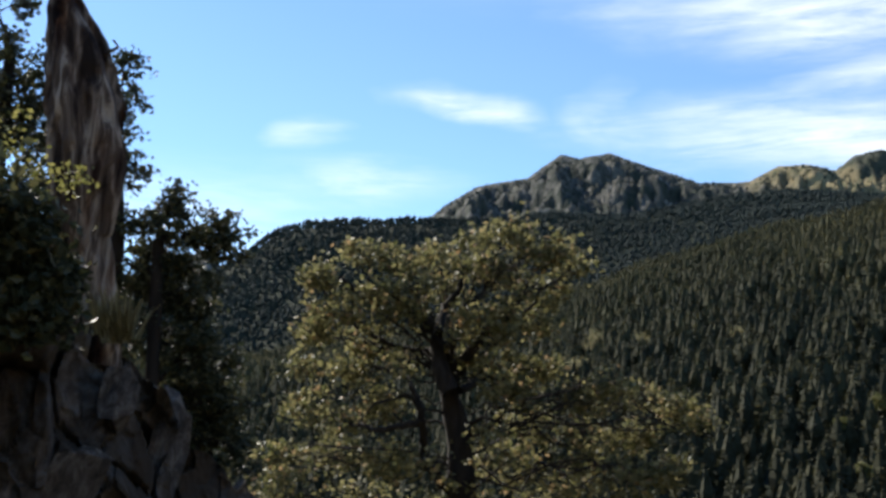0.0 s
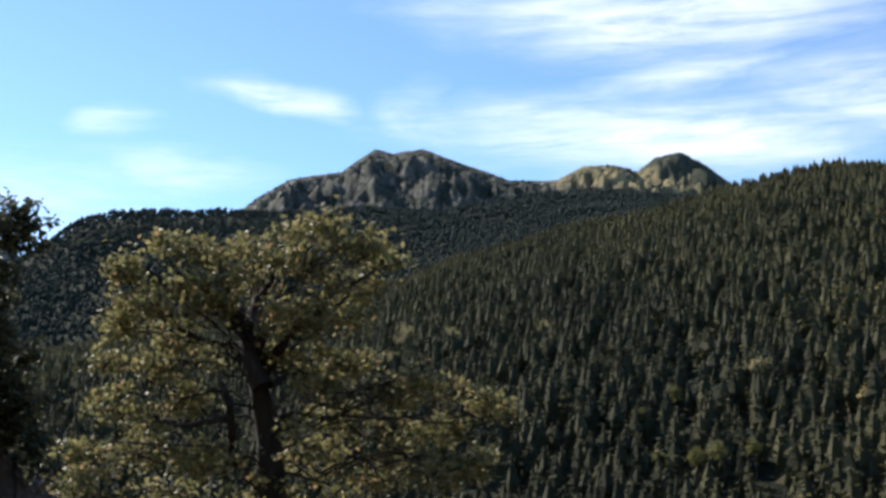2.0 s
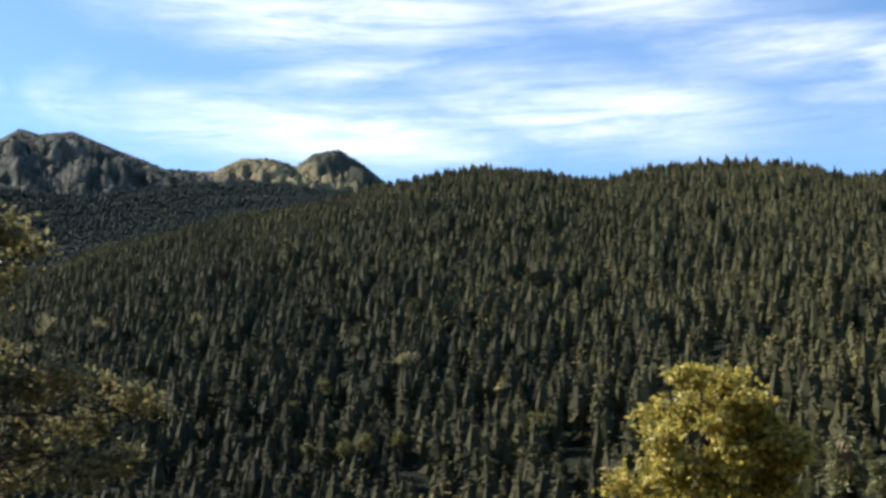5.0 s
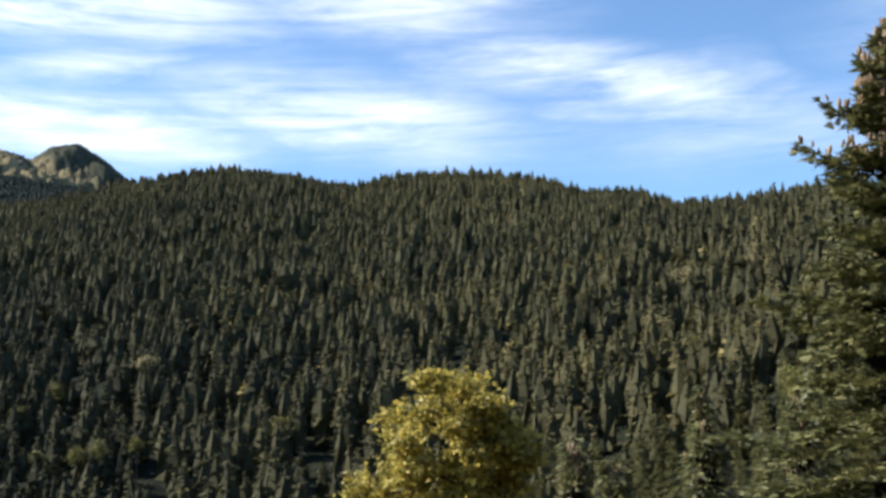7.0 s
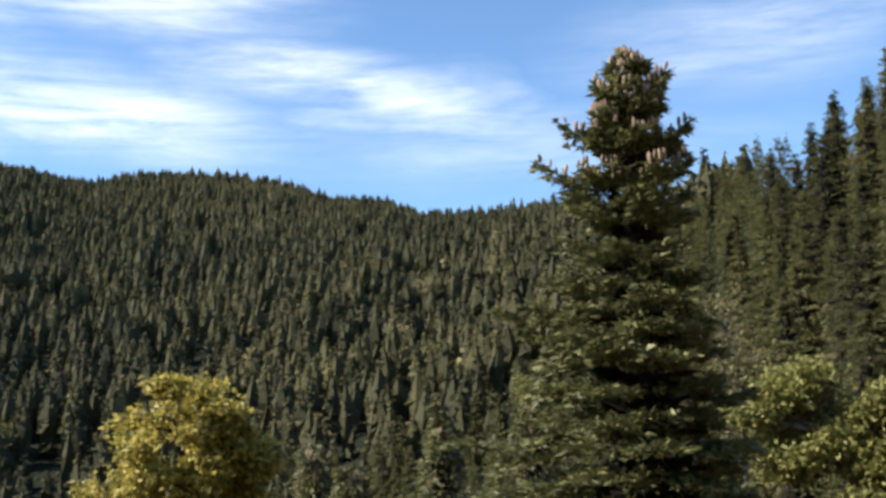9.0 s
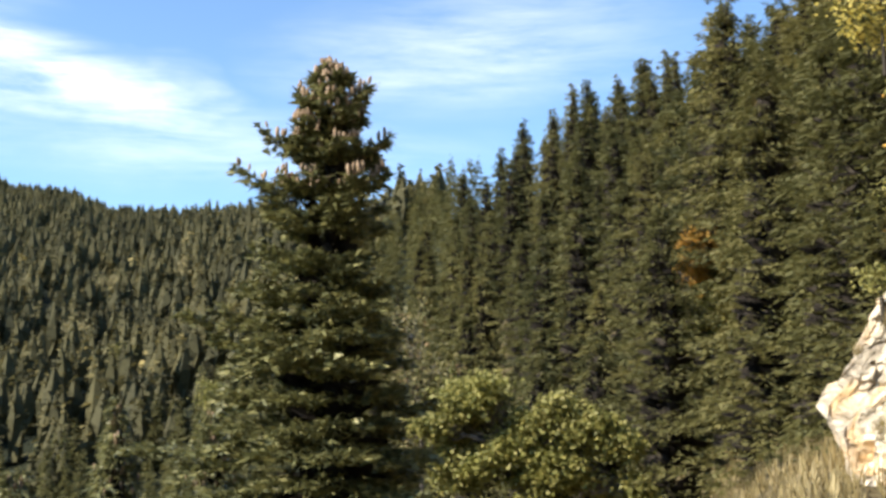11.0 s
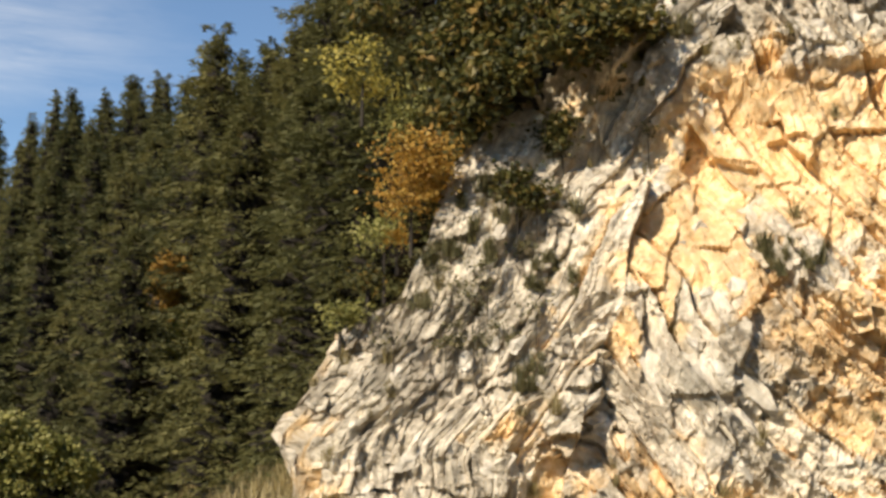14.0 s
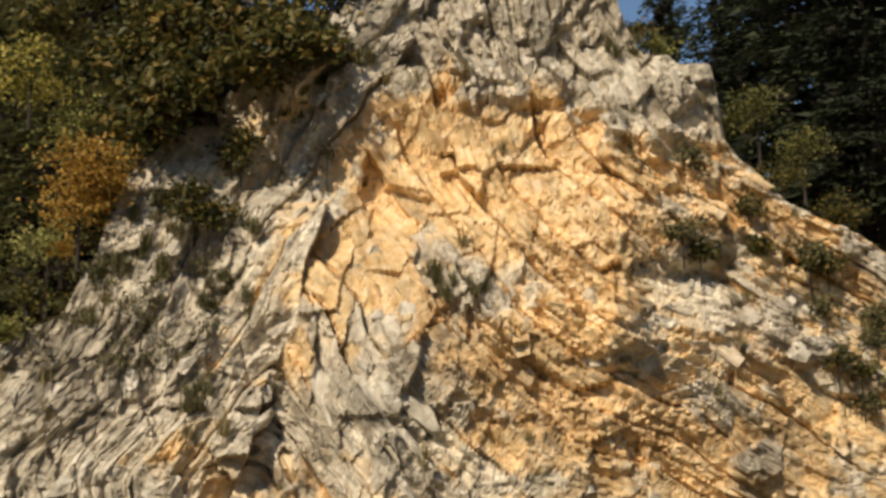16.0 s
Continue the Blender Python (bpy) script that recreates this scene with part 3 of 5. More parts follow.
def tuft_crown(H, R, whorl, per, along, size, seed, ragged=0.3, first=0.05, shape=0.76, least=0.6):
    """Fir foliage: boughs in loose whorls, each a drooping fan of needle sprays; base at the origin."""
    g = np.random.default_rng(seed)
    zs = []
    z = H * first
    while z < H * 0.99:
        zs.append(z)
        z += whorl * g.uniform(0.7, 1.3) * (0.4 + 0.6 * min(1.0, 1.6 * (1 - z / H)))
    B = []
    lop = g.uniform(0, 6.28)
    for z in zs:
        t = z / H
        k = max(4, int(per * (0.55 + 0.45 * (1 - t))))
        a0 = g.uniform(0, 6.28)
        swell = 0.86 + 0.20 * math.sin(z * 2.3 + seed) + 0.12 * math.sin(z * 5.1 + 2 * seed)
        for b in range(k):
            a = a0 + b * 6.283 / k + g.normal(0, 0.3)
            B.append((a, z + g.normal(0, 0.4) * whorl, (R * (1 - t) ** shape * swell * (1 + 0.14 * math.cos(a - lop)) + 0.16) * g.uniform(1 - ragged, 1 + ragged * 0.6), (t - 0.42) * 0.7 + g.normal(0, 0.16)))
    B = np.array(B)
    n = len(B)
    m = np.maximum(3, (along * (0.3 + 0.7 * B[:, 2] / R)).astype(int))
    idx = np.repeat(np.arange(n), m)
    N = len(idx)
    a, z, L, rise = B[idx].T
    s = g.uniform(0.1, 1.0, N) ** 0.7
    side = g.normal(0, 0.26, N) * np.minimum(L, 2.2) * (0.35 + 0.8 * np.sin(np.pi * np.clip(s, 0, 0.95)))
    o = np.stack([np.cos(a), np.sin(a), 0 * a], -1)
    tn = np.stack([-np.sin(a), np.cos(a), 0 * a], -1)
    up = np.array((0, 0, 1.0))
    P = o * (L * s)[:, None] + tn * side[:, None] + up * (z + rise * L * s - 0.20 * L * s * s + 0.12 * L * np.maximum(s - 0.7, 0) - 0.35 * np.abs(side) * s + g.normal(0, 0.09, N))[:, None]
    d = o * np.cos(g.normal(0, 0.5, N))[:, None] + tn * (np.sign(side) * g.uniform(0.1, 0.9, N))[:, None]
    d /= np.linalg.norm(d, axis=1)[:, None]
    sz = (size * g.uniform(0.65, 1.35, N) * (least + (1 - least) * np.minimum(1, L / (0.4 * R))))[:, None]
    root = P - d * sz * 0.4 + up * sz * g.uniform(0.05, 0.4, (N, 1))
    e = np.cross(up, d)
    V = []
    for turn, wd, lg in ((-1.15, 0.095, 0.75), (-0.55, 0.10, 1.05), (0.0, 0.105, 1.25), (0.55, 0.10, 1.05), (1.15, 0.095, 0.75)):
        th = turn + g.normal(0, 0.2, (N, 1))
        dd = d * np.cos(th) + e * np.sin(th) - up * g.uniform(-0.1, 0.6, (N, 1))
        w = np.cross(dd, up) * wd + up * g.normal(0, wd * 0.8, (N, 1))
        ln = sz * lg * g.uniform(0.8, 1.15, (N, 1))
        mid = root + dd * ln * 0.3
        V.append(np.stack([mid - w * sz, mid + w * sz, root + dd * ln], 1))
    V = np.stack(V, 1).reshape(-1, 3)
    return V, np.arange(len(V)).reshape(-1, 3)


def inner_shade(H, R, whorl, seed, first=0.05, shape=0.76):
    """The dark inside of a fir: ragged bark-coloured sheets added round the trunk to stand for its shade."""
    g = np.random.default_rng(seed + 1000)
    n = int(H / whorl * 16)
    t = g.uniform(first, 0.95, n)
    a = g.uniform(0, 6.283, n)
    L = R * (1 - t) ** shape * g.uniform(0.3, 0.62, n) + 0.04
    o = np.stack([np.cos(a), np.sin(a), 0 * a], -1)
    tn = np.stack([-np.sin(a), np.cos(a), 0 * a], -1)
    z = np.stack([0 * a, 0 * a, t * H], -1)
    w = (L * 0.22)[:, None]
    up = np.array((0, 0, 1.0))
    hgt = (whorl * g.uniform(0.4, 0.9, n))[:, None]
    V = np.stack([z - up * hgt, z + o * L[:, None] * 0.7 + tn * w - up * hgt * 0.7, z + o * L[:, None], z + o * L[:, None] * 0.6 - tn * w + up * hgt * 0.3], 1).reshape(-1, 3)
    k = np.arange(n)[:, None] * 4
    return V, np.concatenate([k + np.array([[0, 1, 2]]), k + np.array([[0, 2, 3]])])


def trunk_mesh(name, H, r, mat, bend=0.1, seed=0, sides=8, tip=0.02):
    g = np.random.default_rng(seed)
    t = np.linspace(0, 1, 9)
    P = np.stack([np.cumsum(g.normal(0, bend / 9, 9)), np.cumsum(g.normal(0, bend / 9, 9)), t * H], -1)
    P[0, :2] = 0
    v, f = tube(P, r * (1 - t) ** 0.9 + tip, sides)
    return raw_mesh(name, v, f, mat, True)


class FirKind:
    """One shape of fir, whose meshes its copies share."""

    def __init__(self, H, R, seed, whorl=0.56, per=8, along=44, size=0.25, mat=None):
        v, f = tuft_crown(H, R * 1.05, whorl, per, along, size, seed, 0.45, 0.05, 0.66, 0.7)
        self.crown = raw_mesh("fir_crown", v, f, mat or M_fir)
        # dark sheets added behind the needles as the shade between boughs
        self.core = raw_mesh("inner_shade", *inner_shade(H, R * 1.05, 0.42, seed), M_bark)
        self.trunk = trunk_mesh("fir_trunk", H * 0.97, H * 0.010 + 0.02, M_bark, 0.15, seed, 7, 0.01)
        self.H = H


def place_fir(kind, x, y, z, s, turn, label, group):
    ob = thing("fir_tree", pose(x, y, z, 0, 0, turn) @ Matrix.Scale(s, 4), label, "tree", group)
    part("trunk", kind.trunk, ob, "grey bark")
    part("inner_foliage", kind.core, ob, "dark sheets standing for shade inside the crown")
    part("crown", kind.crown, ob)
    return ob


FIRS = [FirKind(13.0, 3.7, 11), FirKind(14.0, 3.3, 12), FirKind(11.5, 4.0, 13), FirKind(15.0, 3.6, 14)]
FIRS_FAR = [FirKind(13.0, 3.4, 15 + k, 0.75, 7, 20, 0.46) for k in range(4)]


def right_slope():
    """Firs of the near slope that rises beside the rock."""
    g = np.random.default_rng(40)
    spots = []
    tries = 0
    while len(spots) < 250 and tries < 30000:
        tries += 1
        az = g.uniform(63.5, 99)
        r = math.sqrt(g.uniform(26 ** 2, 160 ** 2))
        if r < prof(((63, 110), (67, 75), (71, 46), (76, 36), (80, 31), (86, 28), (95, 30), (100, 32)))(az) or r > R1(az) * 1.08:
            continue
        if (abs(az - 81.3) < 2.2 and r < 40) or (79.5 < az < 87 and r < 33):
            continue
        x, y = r * math.sin(radians(az)), r * math.cos(radians(az))
        if any((x - a) ** 2 + (y - b) ** 2 < (2.7 + r * 0.006) ** 2 for a, b in spots):
            continue
        spots.append((x, y))
        z = float(ground_z(az, r)) - 0.3
        big = r < 70
        place_fir((FIRS if r < 50 else FIRS_FAR)[g.integers(4)], x, y, z, g.uniform(0.5, 1.08), g.uniform(0, 360),
                  "tall dark green fir on the steep slope" if big else "green fir in the crowded slope forest", "firs on the slope")


right_slope()


def valley_side():
    """Firs where the near slope runs down into the valley, joined."""
    g = np.random.default_rng(41)
    light = [tuft_crown(13.0, 2.9, 1.1, 7, 4, 0.85, 80 + k) for k in range(4)]
    spots, out, tries = [], [], 0
    while len(spots) < 360 and tries < 40000:
        tries += 1
        az = g.uniform(36, 70)
        r = math.sqrt(g.uniform(55 ** 2, 235 ** 2))
        if r < Rm(az) * 0.70 or r > R1(az) * 1.05:
            continue
        x, y = r * math.sin(radians(az)), r * math.cos(radians(az))
        if any((x - a) ** 2 + (y - b) ** 2 < 2.9 ** 2 for a, b in spots):
            continue
        spots.append((x, y))
        v, f = light[g.integers(4)]
        s = g.uniform(0.65, 1.0)
        out.append(((v * s) @ turn_z(g.uniform(0, 6.28)).T + np.array((x, y, float(ground_z(az, r)) - 0.3)), f))
    v, f = join(out)
    tagged(new("valley_fir_forest", raw_mesh("valley_fir_forest", v, f, M_fir)), "olive green firs crowding the near valley side", "forest", kind="stuff")


valley_side()

def curve(a, b, sag, g, n=7):
    t = np.linspace(0, 1, n)[:, None]
    P = np.asarray(a) * (1 - t) + np.asarray(b) * t
    ln = np.linalg.norm(np.asarray(b) - np.asarray(a))
    P = P + np.sin(np.pi * t) * np.array([[0, 0, sag * ln]])
    P[1:-1] += g.normal(0, 0.05 * ln, (n - 2, 3))
    return P


# the big fir with upright cones
FIR_AT = at(62.8, 0, 18.0)


def hero_fir():
    top = lift(17.95, 18.0)
    zb = -6.2
    H = top - zb
    ob = thing("fir_tree", pose(FIR_AT[0], FIR_AT[1], zb), "tall dark green fir with pale cones at its top", "tree")
    part("trunk", trunk_mesh("fir_trunk", H * 0.985, 0.17, M_bark, 0.1, 3), ob, "dark bark")
    part("inner_foliage", raw_mesh("inner_shade", *inner_shade(H, 3.0, 0.3, 77, 0.02, 0.72), M_bark), ob, "dark sheets standing for shade inside the crown")
    g = np.random.default_rng(8)
    width = prof(((0, 0.08), (0.25, 0.26), (0.6, 0.46), (1.1, 0.50), (1.9, 0.76), (2.6, 1.05), (3.5, 1.35), (5.0, 1.9), (6.5, 2.4), (8.0, 3.4), (10, 4.0), (14, 4.2)))
    side = radians(90 - 62.8)
    wood, green, cones = [], [], []
    th = np.linspace(0, 1, 6)
    cv, cf = tube(np.stack([0 * th, 0 * th, th * 0.12], -1), 0.024 * np.sin(np.pi * (0.12 + 0.83 * th)) ** 0.7, 7)
    cone = raw_mesh("fir_cone", cv, cf, M_cone, True)

    def branch(drop, a, L):
        n = 9
        t = np.linspace(0, 1, n)
        rise = 0.75 if drop < 1.2 else max(-0.25, 0.45 - 0.14 * (drop - 1.2))
        o = np.array((math.cos(a), math.sin(a), 0))
        if drop > 2.6:
            L *= 1 - 0.42 * max(0.0, math.cos(a + radians(62.8)))
        P = o * (L * t)[:, None] + np.array((0, 0, 1.0)) * (H - drop + L * (rise * t - 0.25 * t + 0.22 * t ** 3) - rise * L * 0.5)[:, None]
        P[1:] += g.normal(0, 0.015 * L, (n - 1, 3))
        wood.append(tube(P, np.linspace(0.012 + 0.008 * L, 0.006, n), 5))
        m = int(12 + 84 * L)
        s = g.uniform(0.12 if drop < 4 else 0.3, 1.0, m) ** 0.85
        C = np.stack([np.interp(s, t, P[:, k]) for k in range(3)], -1)
        q = np.array((-o[1], o[0], 0))
        off = g.normal(0, 0.42, m) * np.minimum(L, 1.6) * (0.22 + 0.5 * (1 - s)) * np.clip(s * 2.2, 0.3, 1)
        C = C + q * off[:, None] + o * (0.35 * np.abs(off))[:, None] + np.array((0, 0, 1)) * (g.normal(0, 0.035, m) - 0.10 * np.abs(off))[:, None]
        d = o + q * (np.sign(off) * g.uniform(0.2, 1.1, m))[:, None] + g.normal(0, 0.25, (m, 3))
        d /= np.linalg.norm(d, axis=1)[:, None]
        green.append((C, d))
        if drop < 2.2:
            for k in range(int(8 + 10 * min(L, 0.9))):
                p = P[g.integers(4, n)] + q * g.normal(0, 0.08) + np.array((0, 0, 0.05))
                cones.append((p, g.normal(0, 9), g.normal(0, 9), g.uniform(0.9, 1.45)))

    drop = 0.05
    while drop < H * 0.86:
        k = 5 if drop < 1 else 7 if drop < 3 else 9
        a0 = g.uniform(0, 6.28)
        for b in range(k):
            dd = drop + g.normal(0, 0.07)
            branch(max(dd, 0.02), a0 + b * 6.283 / k + g.normal(0, 0.2), float(width(max(dd, 0.02))) * g.uniform(0.72, 1.15))
        drop += g.uniform(0.2, 0.3) if drop < 1.5 else g.uniform(0.32, 0.46)
    for dd, sx, L in ((1.25, -1, 1.0), (1.85, -1, 1.45), (1.3, 1, 0.85), (0.45, 1, 0.6), (3.9, -1, 2.2), (5.6, -1, 3.1), (5.2, 1, 2.6)):
        branch(dd, -radians(62.8) + (0 if sx > 0 else math.pi) + g.normal(0, 0.1), L)
    part("branch", raw_mesh("branches", *join(wood), M_twigs, True), ob, "grey brown branches")
    C, d = np.concatenate([c for c, _ in green]), np.concatenate([q for _, q in green])
    n = len(C)
    up = np.array((0, 0, 1.0))
    e = np.cross(up, d)
    e /= np.linalg.norm(e, axis=1)[:, None] + 1e-9
    sz = 0.17 * g.uniform(0.7, 1.3, (n, 1))
    T = []
    for turn in (-0.7, 0.0, 0.7):
        dd = d * math.cos(turn) + e * math.sin(turn) + up * g.normal(0.05, 0.2, (n, 1))
        w = np.cross(dd, up) * 0.17 + up * g.normal(0, 0.12, (n, 1))
        T.append(np.stack([C + dd * sz * 0.2 - w * sz, C + dd * sz * 0.2 + w * sz, C + dd * sz], 1))
    V = np.stack(T, 1).reshape(-1, 3)
    crown = part("crown", raw_mesh("fir_crown", V, np.arange(len(V)).reshape(-1, 3), M_fir_near), ob)
    for p, tx, ty, s in cones:
        part("cone", cone, crown).matrix_basis = pose(*p, tx, ty, 0) @ Matrix.Scale(s, 4)


hero_fir()


# ---- broad-leaved trees ----
def leaves(C, size, g, flat=0.35):
    """Folded leaves round the points C. Triangles."""
    n = len(C)
    d = g.normal(0, 1, (n, 3))
    d[:, 2] = d[:, 2] * 0.7 - 0.15
    d /= np.linalg.norm(d, axis=1)[:, None]
    e = np.cross(d, g.normal(0, 1, (n, 3)))
    e /= np.linalg.norm(e, axis=1)[:, None] + 1e-9
    u = np.cross(d, e)
    L = size * g.uniform(0.7, 1.3, n)[:, None]
    a, t = C - d * L * 0.5, C + d * L * 0.5
    l, r = C + e * L * 0.33 + u * L * flat * 0.5, C - e * L * 0.33 + u * L * flat * 0.5
    V = np.stack([a, r, t, l], 1).reshape(-1, 3)
    k = np.arange(n)[:, None] * 4
    F = np.concatenate([k + np.array([[0, 1, 2]]), k + np.array([[0, 2, 3]])])
    return V, F


def broadleaf(name, base, trunk_pts, r0, lobes, leaf, per_clump, mat, bark, label, seed, group="", clump=0.28, bare=0.0, stout=0.40):
    """A tree: trunk, a limb to each lobe of the crown, twigs, and leaf clumps. Lobes: centre, radii, number of clumps; all relative to base."""
    g = np.random.default_rng(seed)
    ob = thing(name, pose(*base), label, "tree", group)
    T = np.array(trunk_pts, float)
    tt = np.linspace(0, 1, len(T))
    fine = np.linspace(0, 1, 14)
    Tf = np.stack([np.interp(fine, tt, T[:, k]) for k in range(3)], -1)
    v, f = tube(Tf, r0 * (1 - 0.55 * fine) * (1 + 0.08 * np.sin(fine * 23)), 9)
    part("trunk", raw_mesh("trunk", v, f, bark, True), ob, "dark bark")
    allC = []
    for c, rad, n in lobes:
        c, rad = np.array(c, float), np.array(rad, float)
        dist = np.linalg.norm(Tf - c, axis=1) + np.where(Tf[:, 2] > c[2], 2.0, 0)
        s = Tf[np.argmin(dist)]
        P = curve(s, c, 0.06, g, 8)
        lr = r0 * stout * min(1.0, 0.4 + np.linalg.norm(c - s) / 4)
        pieces = [tube(P, np.linspace(lr, lr * 0.3, 8), 6)]
        d = g.normal(0, 1, (n, 3))
        d /= np.linalg.norm(d, axis=1)[:, None]
        C = c + d * rad * (g.uniform(0.25, 1.0, (n, 1)) ** 0.6)
        for q in C[: max(3, int(n * 0.55))]:
            k = g.integers(3, 8)
            tw = curve(P[k], q, 0.04, g, 5)
            pieces.append(tube(tw, np.linspace(lr * 0.28, 0.006, 5), 4))
        part("limb", raw_mesh("limb", *join(pieces), bark, True), ob)
        allC.append(C)
    C = np.concatenate(allC)
    C = C[g.uniform(0, 1, len(C)) > bare]
    k = g.poisson(per_clump, len(C)) + 1
    X = np.repeat(C, k, axis=0) + g.normal(0, clump, (k.sum(), 3)) * np.array((1, 1, 0.6)) * np.repeat(g.uniform(0.5, 1.25, len(C)), k)[:, None]
    part("crown", raw_mesh("leaves", *leaves(X, leaf, g), mat), ob)
    return ob


def rel(base, az, el, d):
    return tuple(at(az, el, d) - np.array(base))


def oak():
    d = 20.0
    base = at(1.4, 0, d)
    base[2] = float(ground_z(1.4, d)) - 0.2
    b = tuple(base)
    pts = [(0, 0, 0), rel(b, 1.2, -2.5, d), rel(b, 1.0, 0.9, d), rel(b, 0.5, 2.8, d), rel(b, 0.3, 3.9, d)]
    L = []
    for az, el, dd, w in ((-5.9, 8.6, 19.3, 0.40), (-4.0, 9.8, 20.1, 0.40), (-2.3, 9.5, 19.7, 0.34), (-0.6, 9.7, 20.3, 0.34), (1.7, 10.4, 20.3, 0.40), (3.7, 10.9, 18.9, 0.32),
                          (5.8, 10.1, 18.7, 0.38), (6.7, 9.2, 20.9, 0.29), (-5.1, 7.0, 19.4, 0.46), (-2.8, 7.9, 19.3, 0.46), (0.0, 8.0, 21.3, 0.46), (2.9, 8.9, 19.9, 0.52),
                          (5.2, 8.1, 20.9, 0.46), (-6.2, 5.8, 19.9, 0.34), (-3.8, 5.5, 20.4, 0.40), (2.4, 6.3, 19.1, 0.52), (4.7, 6.4, 20.4, 0.40), (-6.5, 4.1, 21.0, 0.34),
                          (-4.3, 3.9, 20.1, 0.40), (5.3, 4.1, 20.6, 0.40), (3.5, 4.3, 20.4, 0.46), (-6.3, 2.2, 18.9, 0.46), (-4.8, 1.7, 20.7, 0.46), (-2.9, 2.6, 20.2, 0.40),
                          (7.3, 2.7, 19.5, 0.34), (8.7, 3.4, 18.8, 0.40), (10.4, 2.9, 21.0, 0.40), (11.9, 2.2, 19.9, 0.38), (12.8, 1.9, 20.6, 0.23), (4.7, 1.5, 21.0, 0.52),
                          (7.6, 0.7, 20.6, 0.52), (9.8, 1.0, 21.1, 0.46), (-7.2, -0.5, 19.7, 0.52), (-5.2, -0.2, 20.8, 0.52), (-2.5, -0.2, 19.9, 0.52), (3.6, -0.4, 21.1, 0.69),
                          (6.5, -1.0, 21.0, 0.63), (9.3, -0.9, 19.0, 0.57), (11.2, -0.6, 19.1, 0.40), (-8.0, -2.1, 19.3, 0.52), (-3.5, -2.4, 21.2, 0.69), (0.6, -2.6, 19.8, 0.69),
                          (1.3, 4.6, 20.3, 0.34), (-1.6, 7.1, 19.5, 0.34), (3.6, 2.7, 20.0, 0.46), (5.4, -3.2, 19.7, 0.92), (-6.1, -3.7, 19.6, 0.69), (9.3, -3.7, 20.2, 0.80)):
        L.append((rel(b, az, el, dd), (w * 0.95, w, w * 0.7), int(8 + 50 * w)))
    for az, el, w in ((-2.0, 4.6, 0.34), (2.9, 3.6, 0.36), (-1.6, 8.6, 0.36), (2.0, 9.6, 0.33), (4.4, 10.3, 0.3), (0.6, 9.2, 0.36), (3.6, 7.6, 0.36), (1.4, 7.0, 0.3), (-3.4, 6.6, 0.32), (-0.9, -0.6, 0.34), (2.6, 0.4, 0.5), (1.0, 6.0, 0.2)):
        L.append((rel(b, az, el, 19.2), (w, w, w * 0.8), int(4 + 20 * w)))
    tree = broadleaf("oak_tree", b, pts, 0.30, L, 0.12, 11, M_oak, M_bark, "spreading oak with sparse olive and rusty autumn leaves", 5, clump=0.15, stout=0.10, bare=0.10)
    # the heavy limbs that show through the leaves: bearing and height along each, thickness
    g = np.random.default_rng(15)
    for way, w in ((((0.5, 2.9), (-0.1, 4.3), (-0.2, 5.9), (-0.9, 6.7), (-2.3, 7.0), (-3.6, 7.3), (-5.0, 8.5)), 0.17), (((0.6, 3.4), (1.2, 4.6), (1.9, 5.6), (2.9, 6.5), (3.8, 7.6)), 0.12),
                   (((-0.2, 5.8), (0.1, 7.0), (0.9, 8.2), (1.5, 9.6)), 0.10), (((1.0, 3.2), (2.2, 3.8), (3.3, 3.6), (4.2, 3.0)), 0.08), (((1.2, -2.4), (-0.7, -0.4), (-0.9, 2.2), (-1.6, 3.6)), 0.12),
                   (((-0.3, 5.0), (-2.0, 5.2), (-3.6, 5.8), (-5.0, 6.6)), 0.07), (((-0.9, 1.6), (-2.6, 1.2), (-4.4, 1.4)), 0.07), (((2.9, 6.5), (4.2, 6.9), (5.4, 8.4)), 0.06)):
        P = np.array([rel(b, a, e, 19.9 + 0.25 * g.normal()) for a, e in way])
        t, tf = np.linspace(0, 1, len(P)), np.linspace(0, 1, 16)
        P = np.stack([np.interp(tf, t, P[:, k]) for k in range(3)], -1) + g.normal(0, 0.02, (16, 3))
        part("limb", raw_mesh("limb", *tube(P, np.linspace(w, w * 0.3, 16), 8), M_bark, True), tree)


oak()


def yellow_tree():
    d = 27.0
    base = at(40.3, 0, d)
    base[2] = float(ground_z(40.3, d)) - 0.2
    b = tuple(base)
    pts = [(0, 0, 0), rel(b, 40.4, -6, d), rel(b, 40.3, -1.5, d), rel(b, 40.2, 1.0, d)]
    L = []
    g = np.random.default_rng(18)
    for k in range(40):
        t = g.uniform(0, 1)
        el = 2.8 - 7.8 * t
        half = 1.5 + 3.7 * t ** 0.6
        az = 40.4 - 0.9 * t + g.uniform(-1, 1) * half
        w = g.uniform(0.35, 0.62)
        L.append((rel(b, az, el - 0.25 * abs(az - 40.4) + g.normal(0, 0.3), d + g.uniform(-1.2, 1.0)), (w, w, w * 0.7), int(16 + 30 * w)))
    broadleaf("maple_tree", b, pts, 0.16, L, 0.17, 11, M_maple, M_grey_bark, "rounded maple with yellow green autumn leaves", 6, clump=0.16)


yellow_tree()


